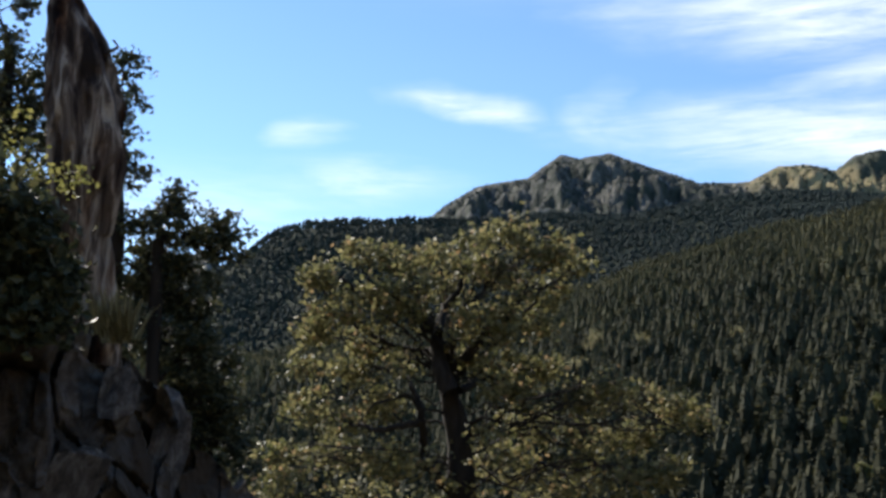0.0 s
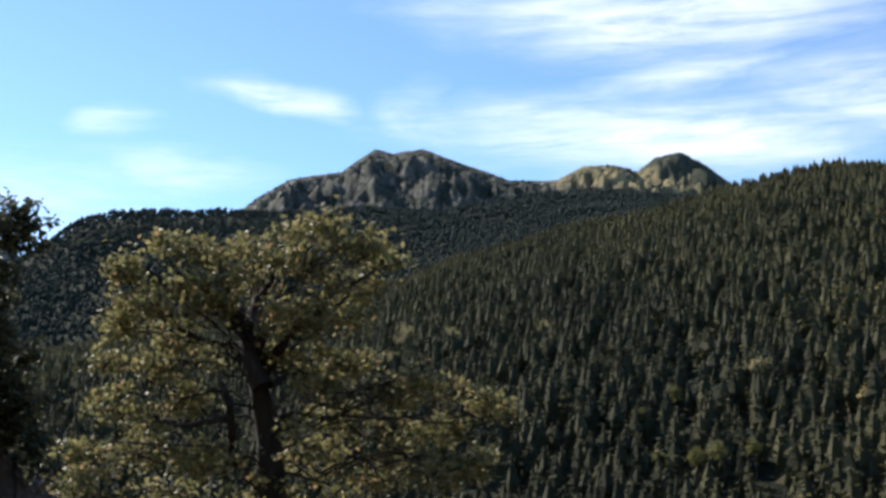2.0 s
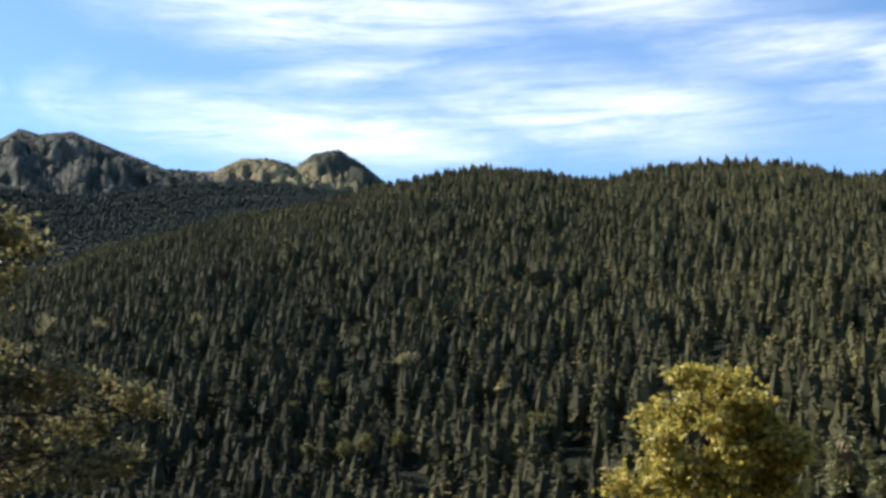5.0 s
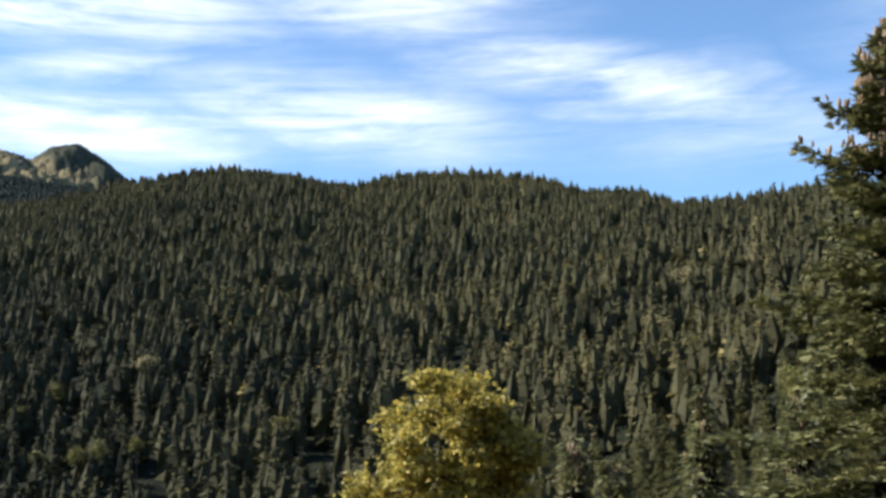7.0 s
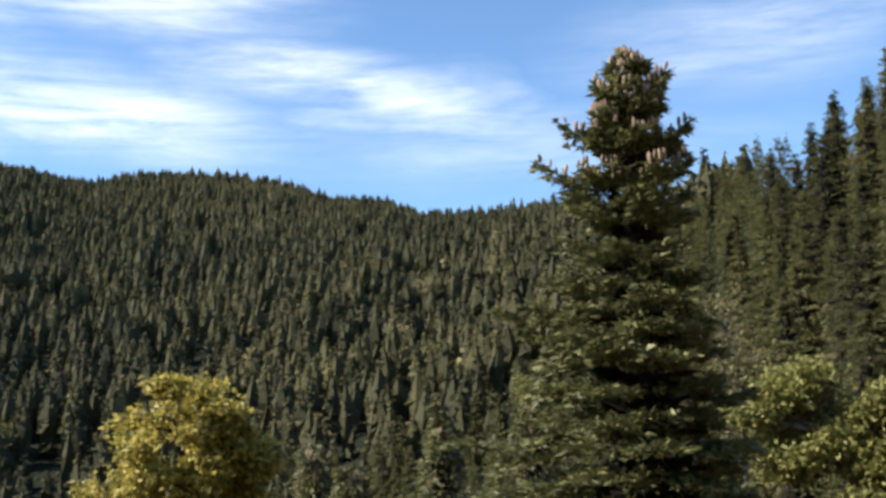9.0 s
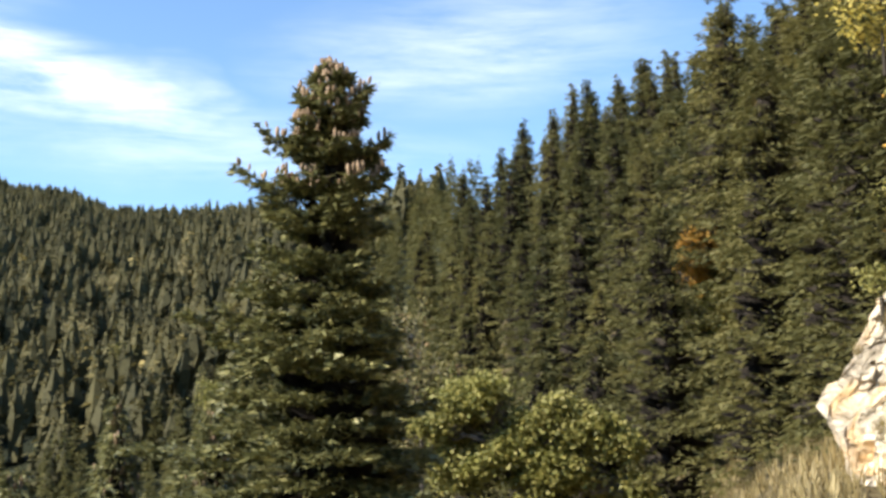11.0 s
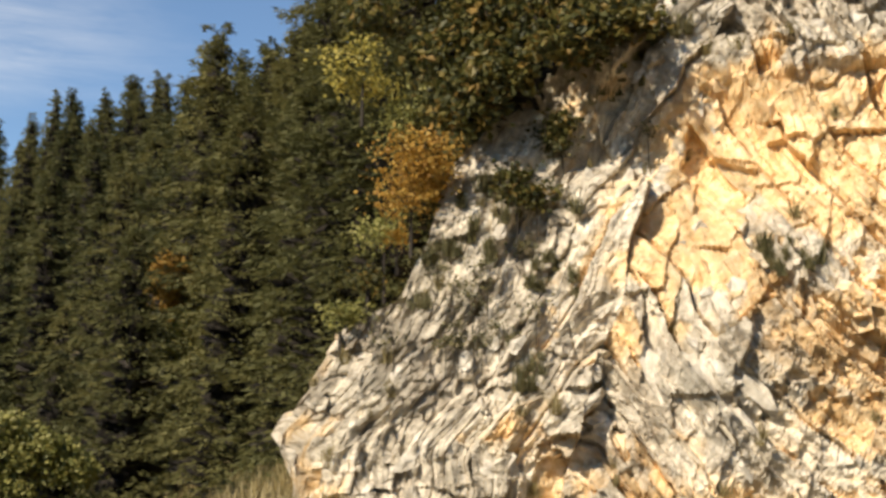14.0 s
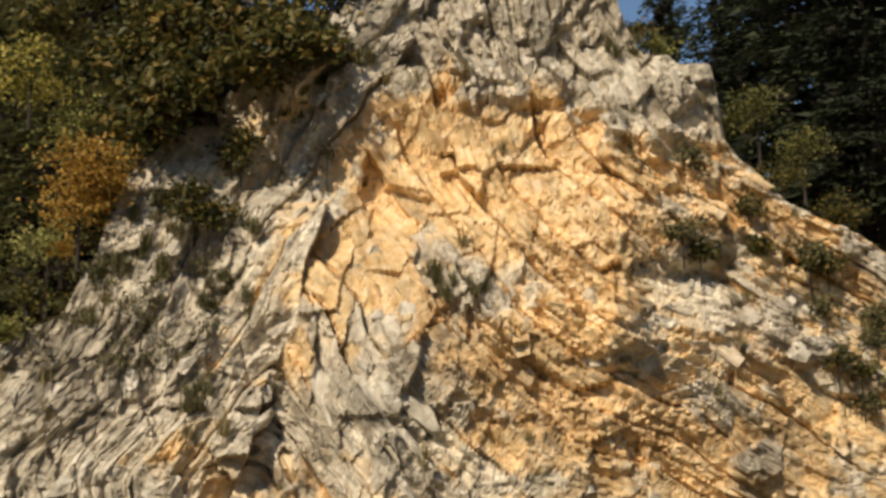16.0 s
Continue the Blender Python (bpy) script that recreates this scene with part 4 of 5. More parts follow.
def slope_bush():
    d = 30.0
    base = at(72, 0, d)
    base[2] = float(ground_z(72, d)) - 0.3
    b = tuple(base)
    pts = [(0, 0, 0), rel(b, 72, -6, d), rel(b, 72, -2.5, d), rel(b, 72, -1.0, d)]
    L = []
    g = np.random.default_rng(19)
    for ca, ce, reach, k in ((69.4, 1.4, 1.2, 9), (70.2, 2.4, 0.7, 5), (67.6, 0.4, 0.7, 5), (73.0, 0.2, 1.4, 10), (75.2, 0.2, 1.2, 8), (76.6, -0.6, 1.0, 5), (71.2, -0.8, 1.6, 10), (74.0, -2.0, 1.7, 10), (69.0, -1.8, 1.4, 7), (77.0, -2.6, 1.2, 6), (72.0, -4.2, 2.4, 10)):
        for _ in range(k):
            w = g.uniform(0.25, 0.42)
            L.append((rel(b, ca + g.normal(0, 0.5) * reach, ce + g.normal(0, 0.32) * reach, d + g.uniform(-0.8, 0.5)), (w, w, w * 0.7), int(10 + 30 * w)))
    broadleaf("maple_tree", b, pts, 0.12, L, 0.16, 18, M_green, M_grey_bark, "small leafy maple with bright yellow green leaves", 7, clump=0.2)


slope_bush()


# ---- the rock ----
ROCK_TOP = prof(((84, -8), (86.2, -5), (86.7, 1.0), (87.4, 4.2), (88.7, 6.2), (91.2, 7.6), (93.2, 10.6), (94.2, 14.0), (96.5, 16.6), (99, 18.8), (101, 20.6), (104, 23), (107, 26), (110, 27.5),
                 (114, 28), (118, 26), (119.2, 22.6), (120.4, 20.6), (123.6, 19.8), (124.4, 16.4), (127, 12.8), (130, 11.0), (132, 9.4), (138, 6), (142, 2)))
ROCK_R = prof(((82, 25), (85.2, 18.5), (86.6, 16.2), (90, 15.6), (97, 15.0), (106, 14.6), (113, 15.0), (119, 15.6), (124, 17.0), (131, 19.5), (142, 24)))


def cells(x, y, seed):
    """Broken blocks: for each point the random numbers of its block, the distance to the joint and its place in the block."""
    gx, gy = np.floor(x), np.floor(y)

    def chance(i, j, k):
        q = np.sin(i * 127.1 + j * 311.7 + k * 74.7 + seed * 19.19) * 43758.5453
        return q - np.floor(q)

    best = np.full((2, len(x)), 9.0)
    ci, cj = gx.copy(), gy.copy()
    px_, py_ = x * 0, y * 0
    for dx in (-1, 0, 1):
        for dy in (-1, 0, 1):
            i, j = gx + dx, gy + dy
            ox, oy = x - i - 0.1 - 0.8 * chance(i, j, 1), y - j - 0.1 - 0.8 * chance(i, j, 2)
            d = np.sqrt(ox * ox + oy * oy)
            near = d < best[0]
            best[1] = np.where(near, best[0], np.minimum(best[1], d))
            ci, cj, px_, py_ = np.where(near, i, ci), np.where(near, j, cj), np.where(near, ox, px_), np.where(near, oy, py_)
            best[0] = np.minimum(best[0], d)
    return [chance(ci, cj, k) for k in (3, 4, 5, 6)], best[1] - best[0], px_, py_


def bricks(p, q, th, ln, seed):
    """Jointed beds: layers about th thick across p, broken about every ln along q. For each point the random numbers
    of its block, its place in the block across and along (-0.5 to 0.5) and the distance to the nearest joint in metres."""

    def chance(i, j, k):
        h = np.sin(i * 127.1 + j * 311.7 + k * 74.7 + seed * 19.19) * 43758.5453
        return h - np.floor(h)

    pw = p / th + 1.15 * (vnoise(np.stack([p / th * 0.55, 0 * p, 0 * p + seed], -1), seed) - 0.5)
    i = np.floor(pw)
    fp = pw - i - 0.5
    qw = q / ln * (0.6 + 0.8 * chance(i, 0, 9)) + 13.7 * chance(i, 1, 8) + fp * (chance(i, 2, 7) - 0.5) * 0.9
    qw = qw + 0.9 * (vnoise(np.stack([q / ln * 0.8, i * 5.3, 0 * p], -1), seed + 1) - 0.5)
    j = np.floor(qw)
    fq = qw - j - 0.5
    return [chance(i, j, k) for k in (3, 4, 5, 6)], fp, fq, (0.5 - np.abs(fp)) * th, (0.5 - np.abs(fq)) * ln


def blob(u, z, az, el, wu, wz):
    """1 at that bearing and height on the face, fading out over wu and wz metres."""
    return np.exp(-((u - (az - 103.2) * 0.262) / wu) ** 2 - ((z - 1.6 - 15.6 * math.tan(radians(el))) / wz) ** 2)


def hinge(u, z):
    """Distance from the hinge of the fold, which leans to the south as it rises."""
    return u - 0.36 * (z - 3.8)


def bedding(u, z):
    """Tent-shaped fold: place across the beds and along them, for u metres along the face and height z."""
    h = hinge(u, z)
    k = np.where(h < 0, 4.6, np.clip(1.18 - 0.12 * h, 0.55, 1.18))
    p = (z + k * np.sqrt(h * h + 0.12)) / np.sqrt(1 + k * k)
    d = np.where(h < 0, 1.0, -1.0)
    q = (d * k * z + h) / np.sqrt(1 + k * k)
    return p, q


def rock_point(az, s):
    """Surface of the rock: s 0..1 up the face, 1..1.4 over the brow."""
    top = lift(ROCK_TOP(az), ROCK_R(az) + 0.16 * ROCK_R(az) * np.tan(np.radians(np.maximum(ROCK_TOP(az), 0))))
    zf = np.clip(s, 0, 1)
    z = -2.5 + (top + 2.5) * zf
    over = np.clip(s - 1, 0, None)
    r = ROCK_R(az) + 0.16 * np.maximum(z, -1) + over * 22 - 0.5 * np.sin(np.clip((z + 2) / 9, 0, 1) * 3.1)
    r = r + np.where(z < 0.8, (z - 0.8) * 0.55, 0)
    z = z + over * 22 * np.tan(np.radians(ROCK_TOP(az))) * 0.55
    a = np.radians(az)
    u = (az - 103.2) * math.pi / 180 * 15
    P = np.stack([u * 0.5, r * 0.35, z * 0.5], -1)
    warp1 = fbm(P * 0.6, 3, 31) * 0.8
    warp2 = fbm(P * 2.2, 3, 33) * 0.26
    p, q = bedding(u + 0.4 * warp1 + 0.3 * warp2, z + 0.3 * warp1 - 0.3 * warp2)
    rag = fbm(P * 9, 3, 61, 0.6)
    pj, qj = p + 0.03 * rag, q + 0.08 * rag
    h = hinge(u, z)
    thin = np.clip(-(h + 0.2) / 1.2, 0, 1)
    # thin beds on the north limb, thick slabs on the south limb
    c1, p1, q1, e1, f1 = bricks(pj, qj, 0.44, 2.1, 11)
    c2, p2, q2, e2, f2 = bricks(pj + 0.05 * (c1[1] - 0.5), qj + 0.5 * c1[2], 0.15, 0.6, 12)
    c3, p3, q3, e3, f3 = bricks(pj + 0.04 * (c2[1] - 0.5), qj + 0.3 * c2[2], 0.062, 0.24, 13)
    c4, p4, q4, e4, f4 = bricks(qj * 0.7 + pj * 0.7, pj * 0.7 - qj * 0.7, 0.85, 0.7, 14)
    c5, p5, q5, e5, f5 = bricks(qj * 0.94 + pj * 0.34, pj * 0.94 - qj * 0.34, 0.34, 0.26, 15)
    massive = np.clip(fbm(P * 0.75, 3, 37) * 1.8 + 0.85, 0.3, 1.1)
    massive = np.clip(massive - 0.5 * blob(u, z, 108.3, 14.0, 0.9, 1.3) - 0.4 * blob(u, z, 117.5, 4.0, 0.9, 1.2) - 0.4 * blob(u, z, 112.5, 1.0, 0.9, 0.6), 0.15, 1)
    big = 1 - 0.5 * thin
    disp = ((c1[0] - 0.5) * 0.40 + p1 * (c1[1] - 0.2) * 0.46 + q1 * (c1[2] - 0.5) * 0.40) * big
    disp = disp + (c4[0] - 0.5) * 0.12 + p4 * (c4[1] - 0.5) * 0.26 + q4 * (c4[2] - 0.5) * 0.26
    disp = disp + ((c5[0] - 0.5) * 0.15 + p5 * (c5[1] - 0.5) * 0.20 + q5 * (c5[2] - 0.5) * 0.20) * (0.05 + 0.95 * thin)
    disp = disp + ((c2[0] - 0.5) * 0.20 + p2 * (c2[1] - 0.2) * 0.22 + q2 * (c2[2] - 0.5) * 0.20) * massive * (1 - 0.75 * thin)
    disp = disp + ((c3[0] - 0.5) * 0.085 + p3 * (c3[1] - 0.4) * 0.07 + q3 * (c3[2] - 0.5) * 0.09) * massive * (0.95 - 0.6 * thin)
    # open joints
    disp = disp - 0.16 * np.clip(1 - e1 / 0.03, 0, 1) * (c1[3] > 0.6) * big - 0.12 * np.clip(1 - f1 / 0.03, 0, 1) * (c1[2] > 0.6)
    disp = disp - 0.07 * np.clip(1 - e2 / 0.02, 0, 1) * (c2[3] > 0.75) * massive - 0.06 * np.clip(1 - f2 / 0.02, 0, 1) * (c2[2] > 0.65) * massive
    disp = disp + fbm(P * 1.1, 3, 51, 0.5) * 0.55 + rag * 0.05 + fbm(P * 30, 2, 67, 0.6) * 0.03
    # hollows under the brow and in the core of the fold, ledges that jut
    disp = disp - 0.65 * blob(u, z, 99.6, 18.4, 0.75, 0.40) - 0.40 * blob(u, z, 101.6, 15.8, 0.8, 0.55) - 0.5 * blob(u, z, 107.6, 14.5, 0.8, 1.3) - 0.4 * blob(u, z, 98.6, 10.0, 0.5, 0.5)
    disp = disp - 0.35 * blob(u, z, 123.0, 10.5, 0.5, 0.5)
    cap = (z - 1.6 - 15.6 * math.tan(radians(18.6))) + 0.16 * (u - 3.0) + 0.9 * warp1 + 0.5 * (c1[0] - 0.5)
    disp = disp + 0.24 * np.clip(cap / 0.12, 0, 1) * np.clip(1.3 - cap / 1.6, 0.3, 1) * np.clip((u - 1.6) / 0.8, 0, 1) * np.clip((6.5 - u) / 1.2, 0, 1)
    disp = disp + 0.4 * blob(u, z, 105.2, 12.5, 0.4, 0.6) + 0.3 * blob(u, z, 106.4, 3.5, 0.8, 1.0)
    rough = np.where(s > 1.1, 0.5, 1.0)
    r = r - disp * rough
    slide = fbm(np.stack([u * 0.4, 0 * u, z * 1.1], -1), 2, 73, 0.4) * 0.2
    slide = slide + 0.32 * (c1[0] - 0.5) * np.clip((91.0 - az) / 3.5, 0, 1) + 0.25 * (c2[0] - 0.5) * np.clip((90.0 - az) / 3, 0, 1)
    V = np.stack([r * np.sin(a) + slide * np.cos(a), r * np.cos(a) - slide * np.sin(a), z + fbm(P * 5, 2, 71) * 0.02], -1)
    patch = fbm(np.stack([u * 0.3, z * 0.35, 0 * u], -1), 3, 81)
    ochre = 0.14 + 0.46 * np.clip((h + 0.5) / 1.2, 0, 1) + 0.15 * np.clip((h - 1.5) / 2, 0, 1) + patch * 0.5 + (c2[3] - 0.5) * 0.35 + (c1[3] - 0.5) * 0.5 + (c4[3] - 0.5) * 0.4 - np.clip(disp, -0.2, 0.45) * 0.5
    ochre = ochre + 0.65 * blob(u, z, 108.6, 15.0, 1.2, 1.5) + 0.5 * blob(u, z, 103.0, 8.4, 0.5, 1.2) + 0.35 * blob(u, z, 118.5, 4.5, 1.4, 1.6) + 0.4 * blob(u, z, 111.0, 6.0, 0.9, 0.9) + 0.35 * blob(u, z, 87.6, 1.0, 0.6, 1.2) + 0.2 * blob(u, z, 97.5, 1.0, 1.0, 1.2)
    ochre = ochre - 0.5 * blob(u, z, 106.4, 3.0, 0.9, 0.9) - 0.5 * blob(u, z, 113.5, 9.6, 0.9, 0.6) - 0.4 * blob(u, z, 122.0, 9.0, 0.7, 0.9) - 0.3 * blob(u, z, 104.6, 13.5, 0.5, 0.5) - 0.3 * blob(u, z, 103.0, 0.5, 0.8, 0.8)
    ochre = ochre - 0.6 * np.clip((cap + 0.15) / 0.5, 0, 1) * np.clip((u + 1.0) / 1.5, 0, 1)
    # block tones at random; the thin-bedded limb lowered, shade put into its colour
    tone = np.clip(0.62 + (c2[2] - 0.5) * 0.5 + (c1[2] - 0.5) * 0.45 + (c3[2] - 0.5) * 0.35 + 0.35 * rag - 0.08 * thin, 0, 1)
    return V, ochre, p, q, tone


def make_rock():
    azs = np.concatenate([np.linspace(82.5, 86, 30), np.linspace(86.06, 128, 560), np.linspace(128.2, 142, 90)])
    ss = np.concatenate([np.linspace(0, 1, 300), np.linspace(1.002, 1.10, 44), np.linspace(1.12, 1.45, 12)])
    A, S = np.meshgrid(azs, ss, indexing="ij")
    V, och, bed, along, tone = rock_point(A.ravel(), S.ravel())
    n, m = A.shape
    i, j = np.meshgrid(np.arange(n - 1), np.arange(m - 1), indexing="ij")
    F = np.stack([i * m + j, i * m + j + 1, (i + 1) * m + j + 1, (i + 1) * m + j], -1).reshape(-1, 4)
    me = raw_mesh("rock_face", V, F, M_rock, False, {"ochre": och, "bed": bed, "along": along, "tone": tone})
    ob = thing("rock_outcrop", Matrix(), "folded grey and ochre limestone outcrop with steep bedding", "rock")
    part("rock_face", me, ob)


make_rock()


def slab_kinds(n, seed, mat):
    """Broken slabs of rock: a box cut unevenly, edges chipped."""
    g = np.random.default_rng(seed)
    out = []
    for k in range(n):
        bm = bmesh.new()
        taper, skew, bow = g.uniform(-0.1, 0.3), g.uniform(-0.3, 0.3), g.normal(0, 0.12)
        bmesh.ops.create_cube(bm, size=1.0)
        bmesh.ops.subdivide_edges(bm, edges=bm.edges[:], cuts=1, use_grid_fill=True)
        for v in bm.verts:
            c = v.co
            f = 1 - 0.10 * (abs(c.x * 2) + abs(c.y * 2) + abs(c.z * 2) - 1) * g.uniform(0.4, 1.0)
            w = 1 - taper * (c.x + 0.5)
            v.co = Vector((c.x * f + g.normal(0, 0.08) + c.z * skew, c.y * f + g.normal(0, 0.08), c.z * f * w + g.normal(0, 0.12) + 0.5 * bow * (0.25 - c.x * c.x)))
        me = bpy.data.meshes.new("slab")
        bm.to_mesh(me)
        bm.free()
        me.materials.append(mat)
        out.append(me)
    return out


def set_slab(owner, me, az, p, slope, size, sink, g, sway=9):
    """One slab on the face, its length along the bedding."""
    a = radians(az)
    right, out, up = Vector((math.cos(a), -math.sin(a), 0)), Vector((-math.sin(a), -math.cos(a), 0)), Vector((0, 0, 1))
    along = right * math.cos(slope) + up * math.sin(slope)
    m = Matrix((along, out, along.cross(out))).transposed().to_4x4()
    ob = new("slab", me)
    ob.parent = owner
    ob.matrix_basis = Matrix.Translation(p - out * sink) @ m @ pose(0, 0, 0, g.normal(0, sway), g.normal(0, sway), g.normal(0, sway)) @ Matrix.Diagonal((*size, 1))


def slab_material(name, lo):
    m, nt, b = material(name, 0.92, 0.2)
    o = node(nt, "ShaderNodeObjectInfo")
    place = node(nt, "ShaderNodeNewGeometry")
    grain = node(nt, "ShaderNodeTexNoise")
    grain.inputs["Scale"].default_value, grain.inputs["Detail"].default_value, grain.inputs["Roughness"].default_value = 5.0, 9, 0.7
    link(nt, place.outputs["Position"], grain.inputs["Vector"])
    fine = grain.outputs["Fac"]
    grey = ramp(nt, fine, ((0.26, (0.14, 0.115, 0.09)), (0.38, (0.40, 0.35, 0.28)), (0.53, (0.62, 0.56, 0.46)), (0.72, (0.82, 0.76, 0.66))))
    och = ramp(nt, fine, ((0.24, (0.38, 0.21, 0.09)), (0.38, (0.68, 0.45, 0.22)), (0.55, (0.80, 0.60, 0.36)), (0.74, (0.86, 0.75, 0.56))))
    c = mixc(nt, maprange(nt, o.outputs["Random"], lo, lo + 0.6, 0, 0.9), grey, och)
    link(nt, c, b.inputs["Base Color"])
    link(nt, bump(nt, fine, 0.9, 0.06), b.inputs["Normal"])
    return m


# ---- shrubs and trees that grow on the rock ----
def on_rock(az, el, out=0.0):
    """A point on the face, seen at that bearing and height, moved out metres towards the viewer."""
    ss = np.linspace(0.05, 1.1, 150)
    V = rock_point(np.full(150, float(az)), ss)[0]
    e = np.degrees(np.arctan2(V[:, 2] - 1.6, np.hypot(V[:, 0], V[:, 1])))
    v = V[np.argmin(np.abs(e - el))]
    return v - out * np.array((math.sin(radians(az)), math.cos(radians(az)), 0))


def shrub(az, el, d, w, h, mat, label, seed, name="shrub", n=60, leaf=0.07, stem=0.03, per=11):
    """A bush: stems from one root, lobes of leaves."""
    base = (on_rock(az, el, 0.12) if d is None else at(az, el, d)) - np.array((0, 0, h * 0.6 if d is None else h * 0.9))
    g = np.random.default_rng(seed)
    lobes = []
    for k in range(5):
        c = (g.uniform(-0.55, 0.55) * w, g.uniform(-0.4, 0.4) * w, h * g.uniform(0.55, 1.35))
        lobes.append((c, (w * 0.5, w * 0.45, h * 0.42), n // 5))
    broadleaf(name, tuple(base), [(0, 0, -0.4), (0, 0, 0.1 * h), (0.05 * w, 0, 0.5 * h)], stem, lobes, leaf, per, mat, M_bark, label, seed, clump=0.10 + 0.06 * w)


def brow_tree():
    """The leaning broad-leaved tree on the brow of the rock, roots bare."""
    d = 16.6
    b = tuple(at(99.5, 18.0, d))
    pts = [(0.3, -0.2, -0.8), (0, 0, 0), rel(b, 98.8, 20.0, d), rel(b, 97.0, 21.6, d), rel(b, 95.5, 22.6, d)]
    L = []
    for az, el, dd, w, wz, n in ((96.5, 19.0, 16.2, 0.8, 0.5, 80), (93.8, 19.4, 16.4, 0.7, 0.6, 70), (95.6, 21.4, 16.6, 0.9, 0.55, 80),
                                 (99.0, 21.6, 16.2, 0.9, 0.5, 80), (102.0, 22.2, 16.6, 0.8, 0.5, 70), (94.6, 17.0, 16.0, 0.5, 0.4, 46), 
                                 (97.0, 24.0, 16.8, 1.2, 0.6, 80), (101, 24.6, 16.8, 1.2, 0.6, 80), (92.0, 23.2, 16.8, 0.8, 0.4, 40),
                                 (104.6, 23.4, 16.8, 0.7, 0.4, 40), (100.6, 20.2, 15.9, 0.7, 0.35, 60), (103.2, 20.9, 16.2, 0.6, 0.3, 50), (90.6, 21.6, 17.2, 0.7, 0.5, 50), (95.6, 18.2, 15.9, 0.6, 0.35, 50),
                                 (100.2, 20.6, 15.4, 0.6, 0.35, 50), (102.4, 21.4, 15.6, 0.6, 0.35, 46)):
        L.append((rel(b, az, el, dd - (0.6 if az > 94 else 0.2)), (w * 0.8, 0.5, wz * 0.75), int(n * 0.62)))
    broadleaf("hornbeam_tree", b, pts, 0.20, L, 0.14, 12, M_dark, M_bark, "leaning dark green tree rooted on the brow of the rock", 21, clump=0.17)


brow_tree()
shrub(92.3, 13.6, 15.5, 0.75, 0.75, M_rust, "rust orange autumn shrub at the edge of the rock", 31, n=190)
shrub(91.6, 10.8, 16.3, 0.22, 0.16, M_rust, "small orange autumn shrub on the rock", 32, n=20)
shrub(93.6, 12.6, 16.0, 0.45, 0.55, M_dark, "olive green shrub beside an orange one", 33, n=40)
shrub(91.0, 10.8, 16.2, 0.55, 0.6, M_green, "small green shrub on the edge of the rock", 34, n=45)
shrub(89.8, 19.0, 15.9, 0.7, 0.5, M_maple, "golden yellow autumn shrub above the rock", 35, n=90)
shrub(91.8, 16.6, 16.2, 0.5, 0.60, M_green, "yellow green shrub above the rock", 36, n=40)
shrub(88.9, 7.0, 15.7, 0.36, 0.20, M_green, "low green bush on a rock ledge", 37, n=40)
shrub(90.2, 8.8, 16.2, 0.34, 0.24, M_dark, "low dark bush on a rock ledge", 38, n=40)
shrub(104.5, 20.2, 16.6, 0.5, 0.22, M_dark, "dry olive bush under the brow tree", 39, n=50)
shrub(107.2, 20.4, 16.8, 0.35, 0.25, M_dark, "dry olive bush on the rock", 40, n=40)
shrub(119.8, 21.4, 17.6, 0.36, 0.2, M_dark, "olive bush on top of the rock", 45, n=40)
shrub(121.0, 20.8, 18.0, 0.3, 0.15, M_green, "small green bush on top of the rock", 46, n=30)
shrub(125.6, 17.2, 20.0, 0.75, 0.7, M_olive, "green bush on the shoulder of the rock", 41, n=90)
shrub(127.6, 15.0, 21.0, 0.8, 0.6, M_olive, "green bush on the sloping shoulder", 42, n=80)
shrub(129.2, 12.2, 21.5, 0.6, 0.4, M_dark, "dry brush on the sloping shoulder", 43, n=60)
shrub(126.6, 13.9, 19.2, 0.4, 0.25, M_dark, "brown brush on the rock edge", 44, n=40)
shrub(131.8, 4.4, 18.6, 0.35, 0.35, M_green, "green bush growing on the rock", 47, n=50)


def rock_brush():
    """Low olive brush in the cracks of the grey side."""
    g = np.random.default_rng(90)
    for k in range(22):
        az = g.uniform(89, 105) if k % 3 else g.uniform(91, 99)
        el = g.uniform(6, 16) if az > 96 else g.uniform(5, 10)
        w = g.uniform(0.12, 0.22)
        shrub(az, el, None, w, w * 0.55, M_brush, "dull olive brush in a crack of the rock", 400 + k, "brush", 14, 0.055, 0.008, 6)


rock_brush()


def shade_brush():
    """Dark growth added under the tree on the brow, to deepen the streak of its shade."""
    g = np.random.default_rng(92)
    for k in range(5):
        az = g.uniform(97.8, 101.5)
        el = g.uniform(12.5, 18.5) if az < 100 else g.uniform(15.5, 19.5)
        w = g.uniform(0.25, 0.42)
        shrub(az, el, None, w, w * 0.8, M_dark, "dark leafy growth added on the rock for the shade under a tree", 460 + k, "brush", 34, 0.08, 0.012, 10)


shade_brush()


def shoulder_brush():
    """Brown and olive brush in the clefts of the shoulder."""
    g = np.random.default_rng(93)
    for k in range(16):
        az = g.uniform(121.5, 130.5)
        el = g.uniform(0.25, 0.95) * float(ROCK_TOP(az))
        w = g.uniform(0.22, 0.42)
        shrub(az, el, None, w, w * 0.6, M_dark if k % 2 else M_brush, "brownish brush in a cleft of the rock", 480 + k, "brush", 30, 0.08, 0.012, 10)


shoulder_brush()


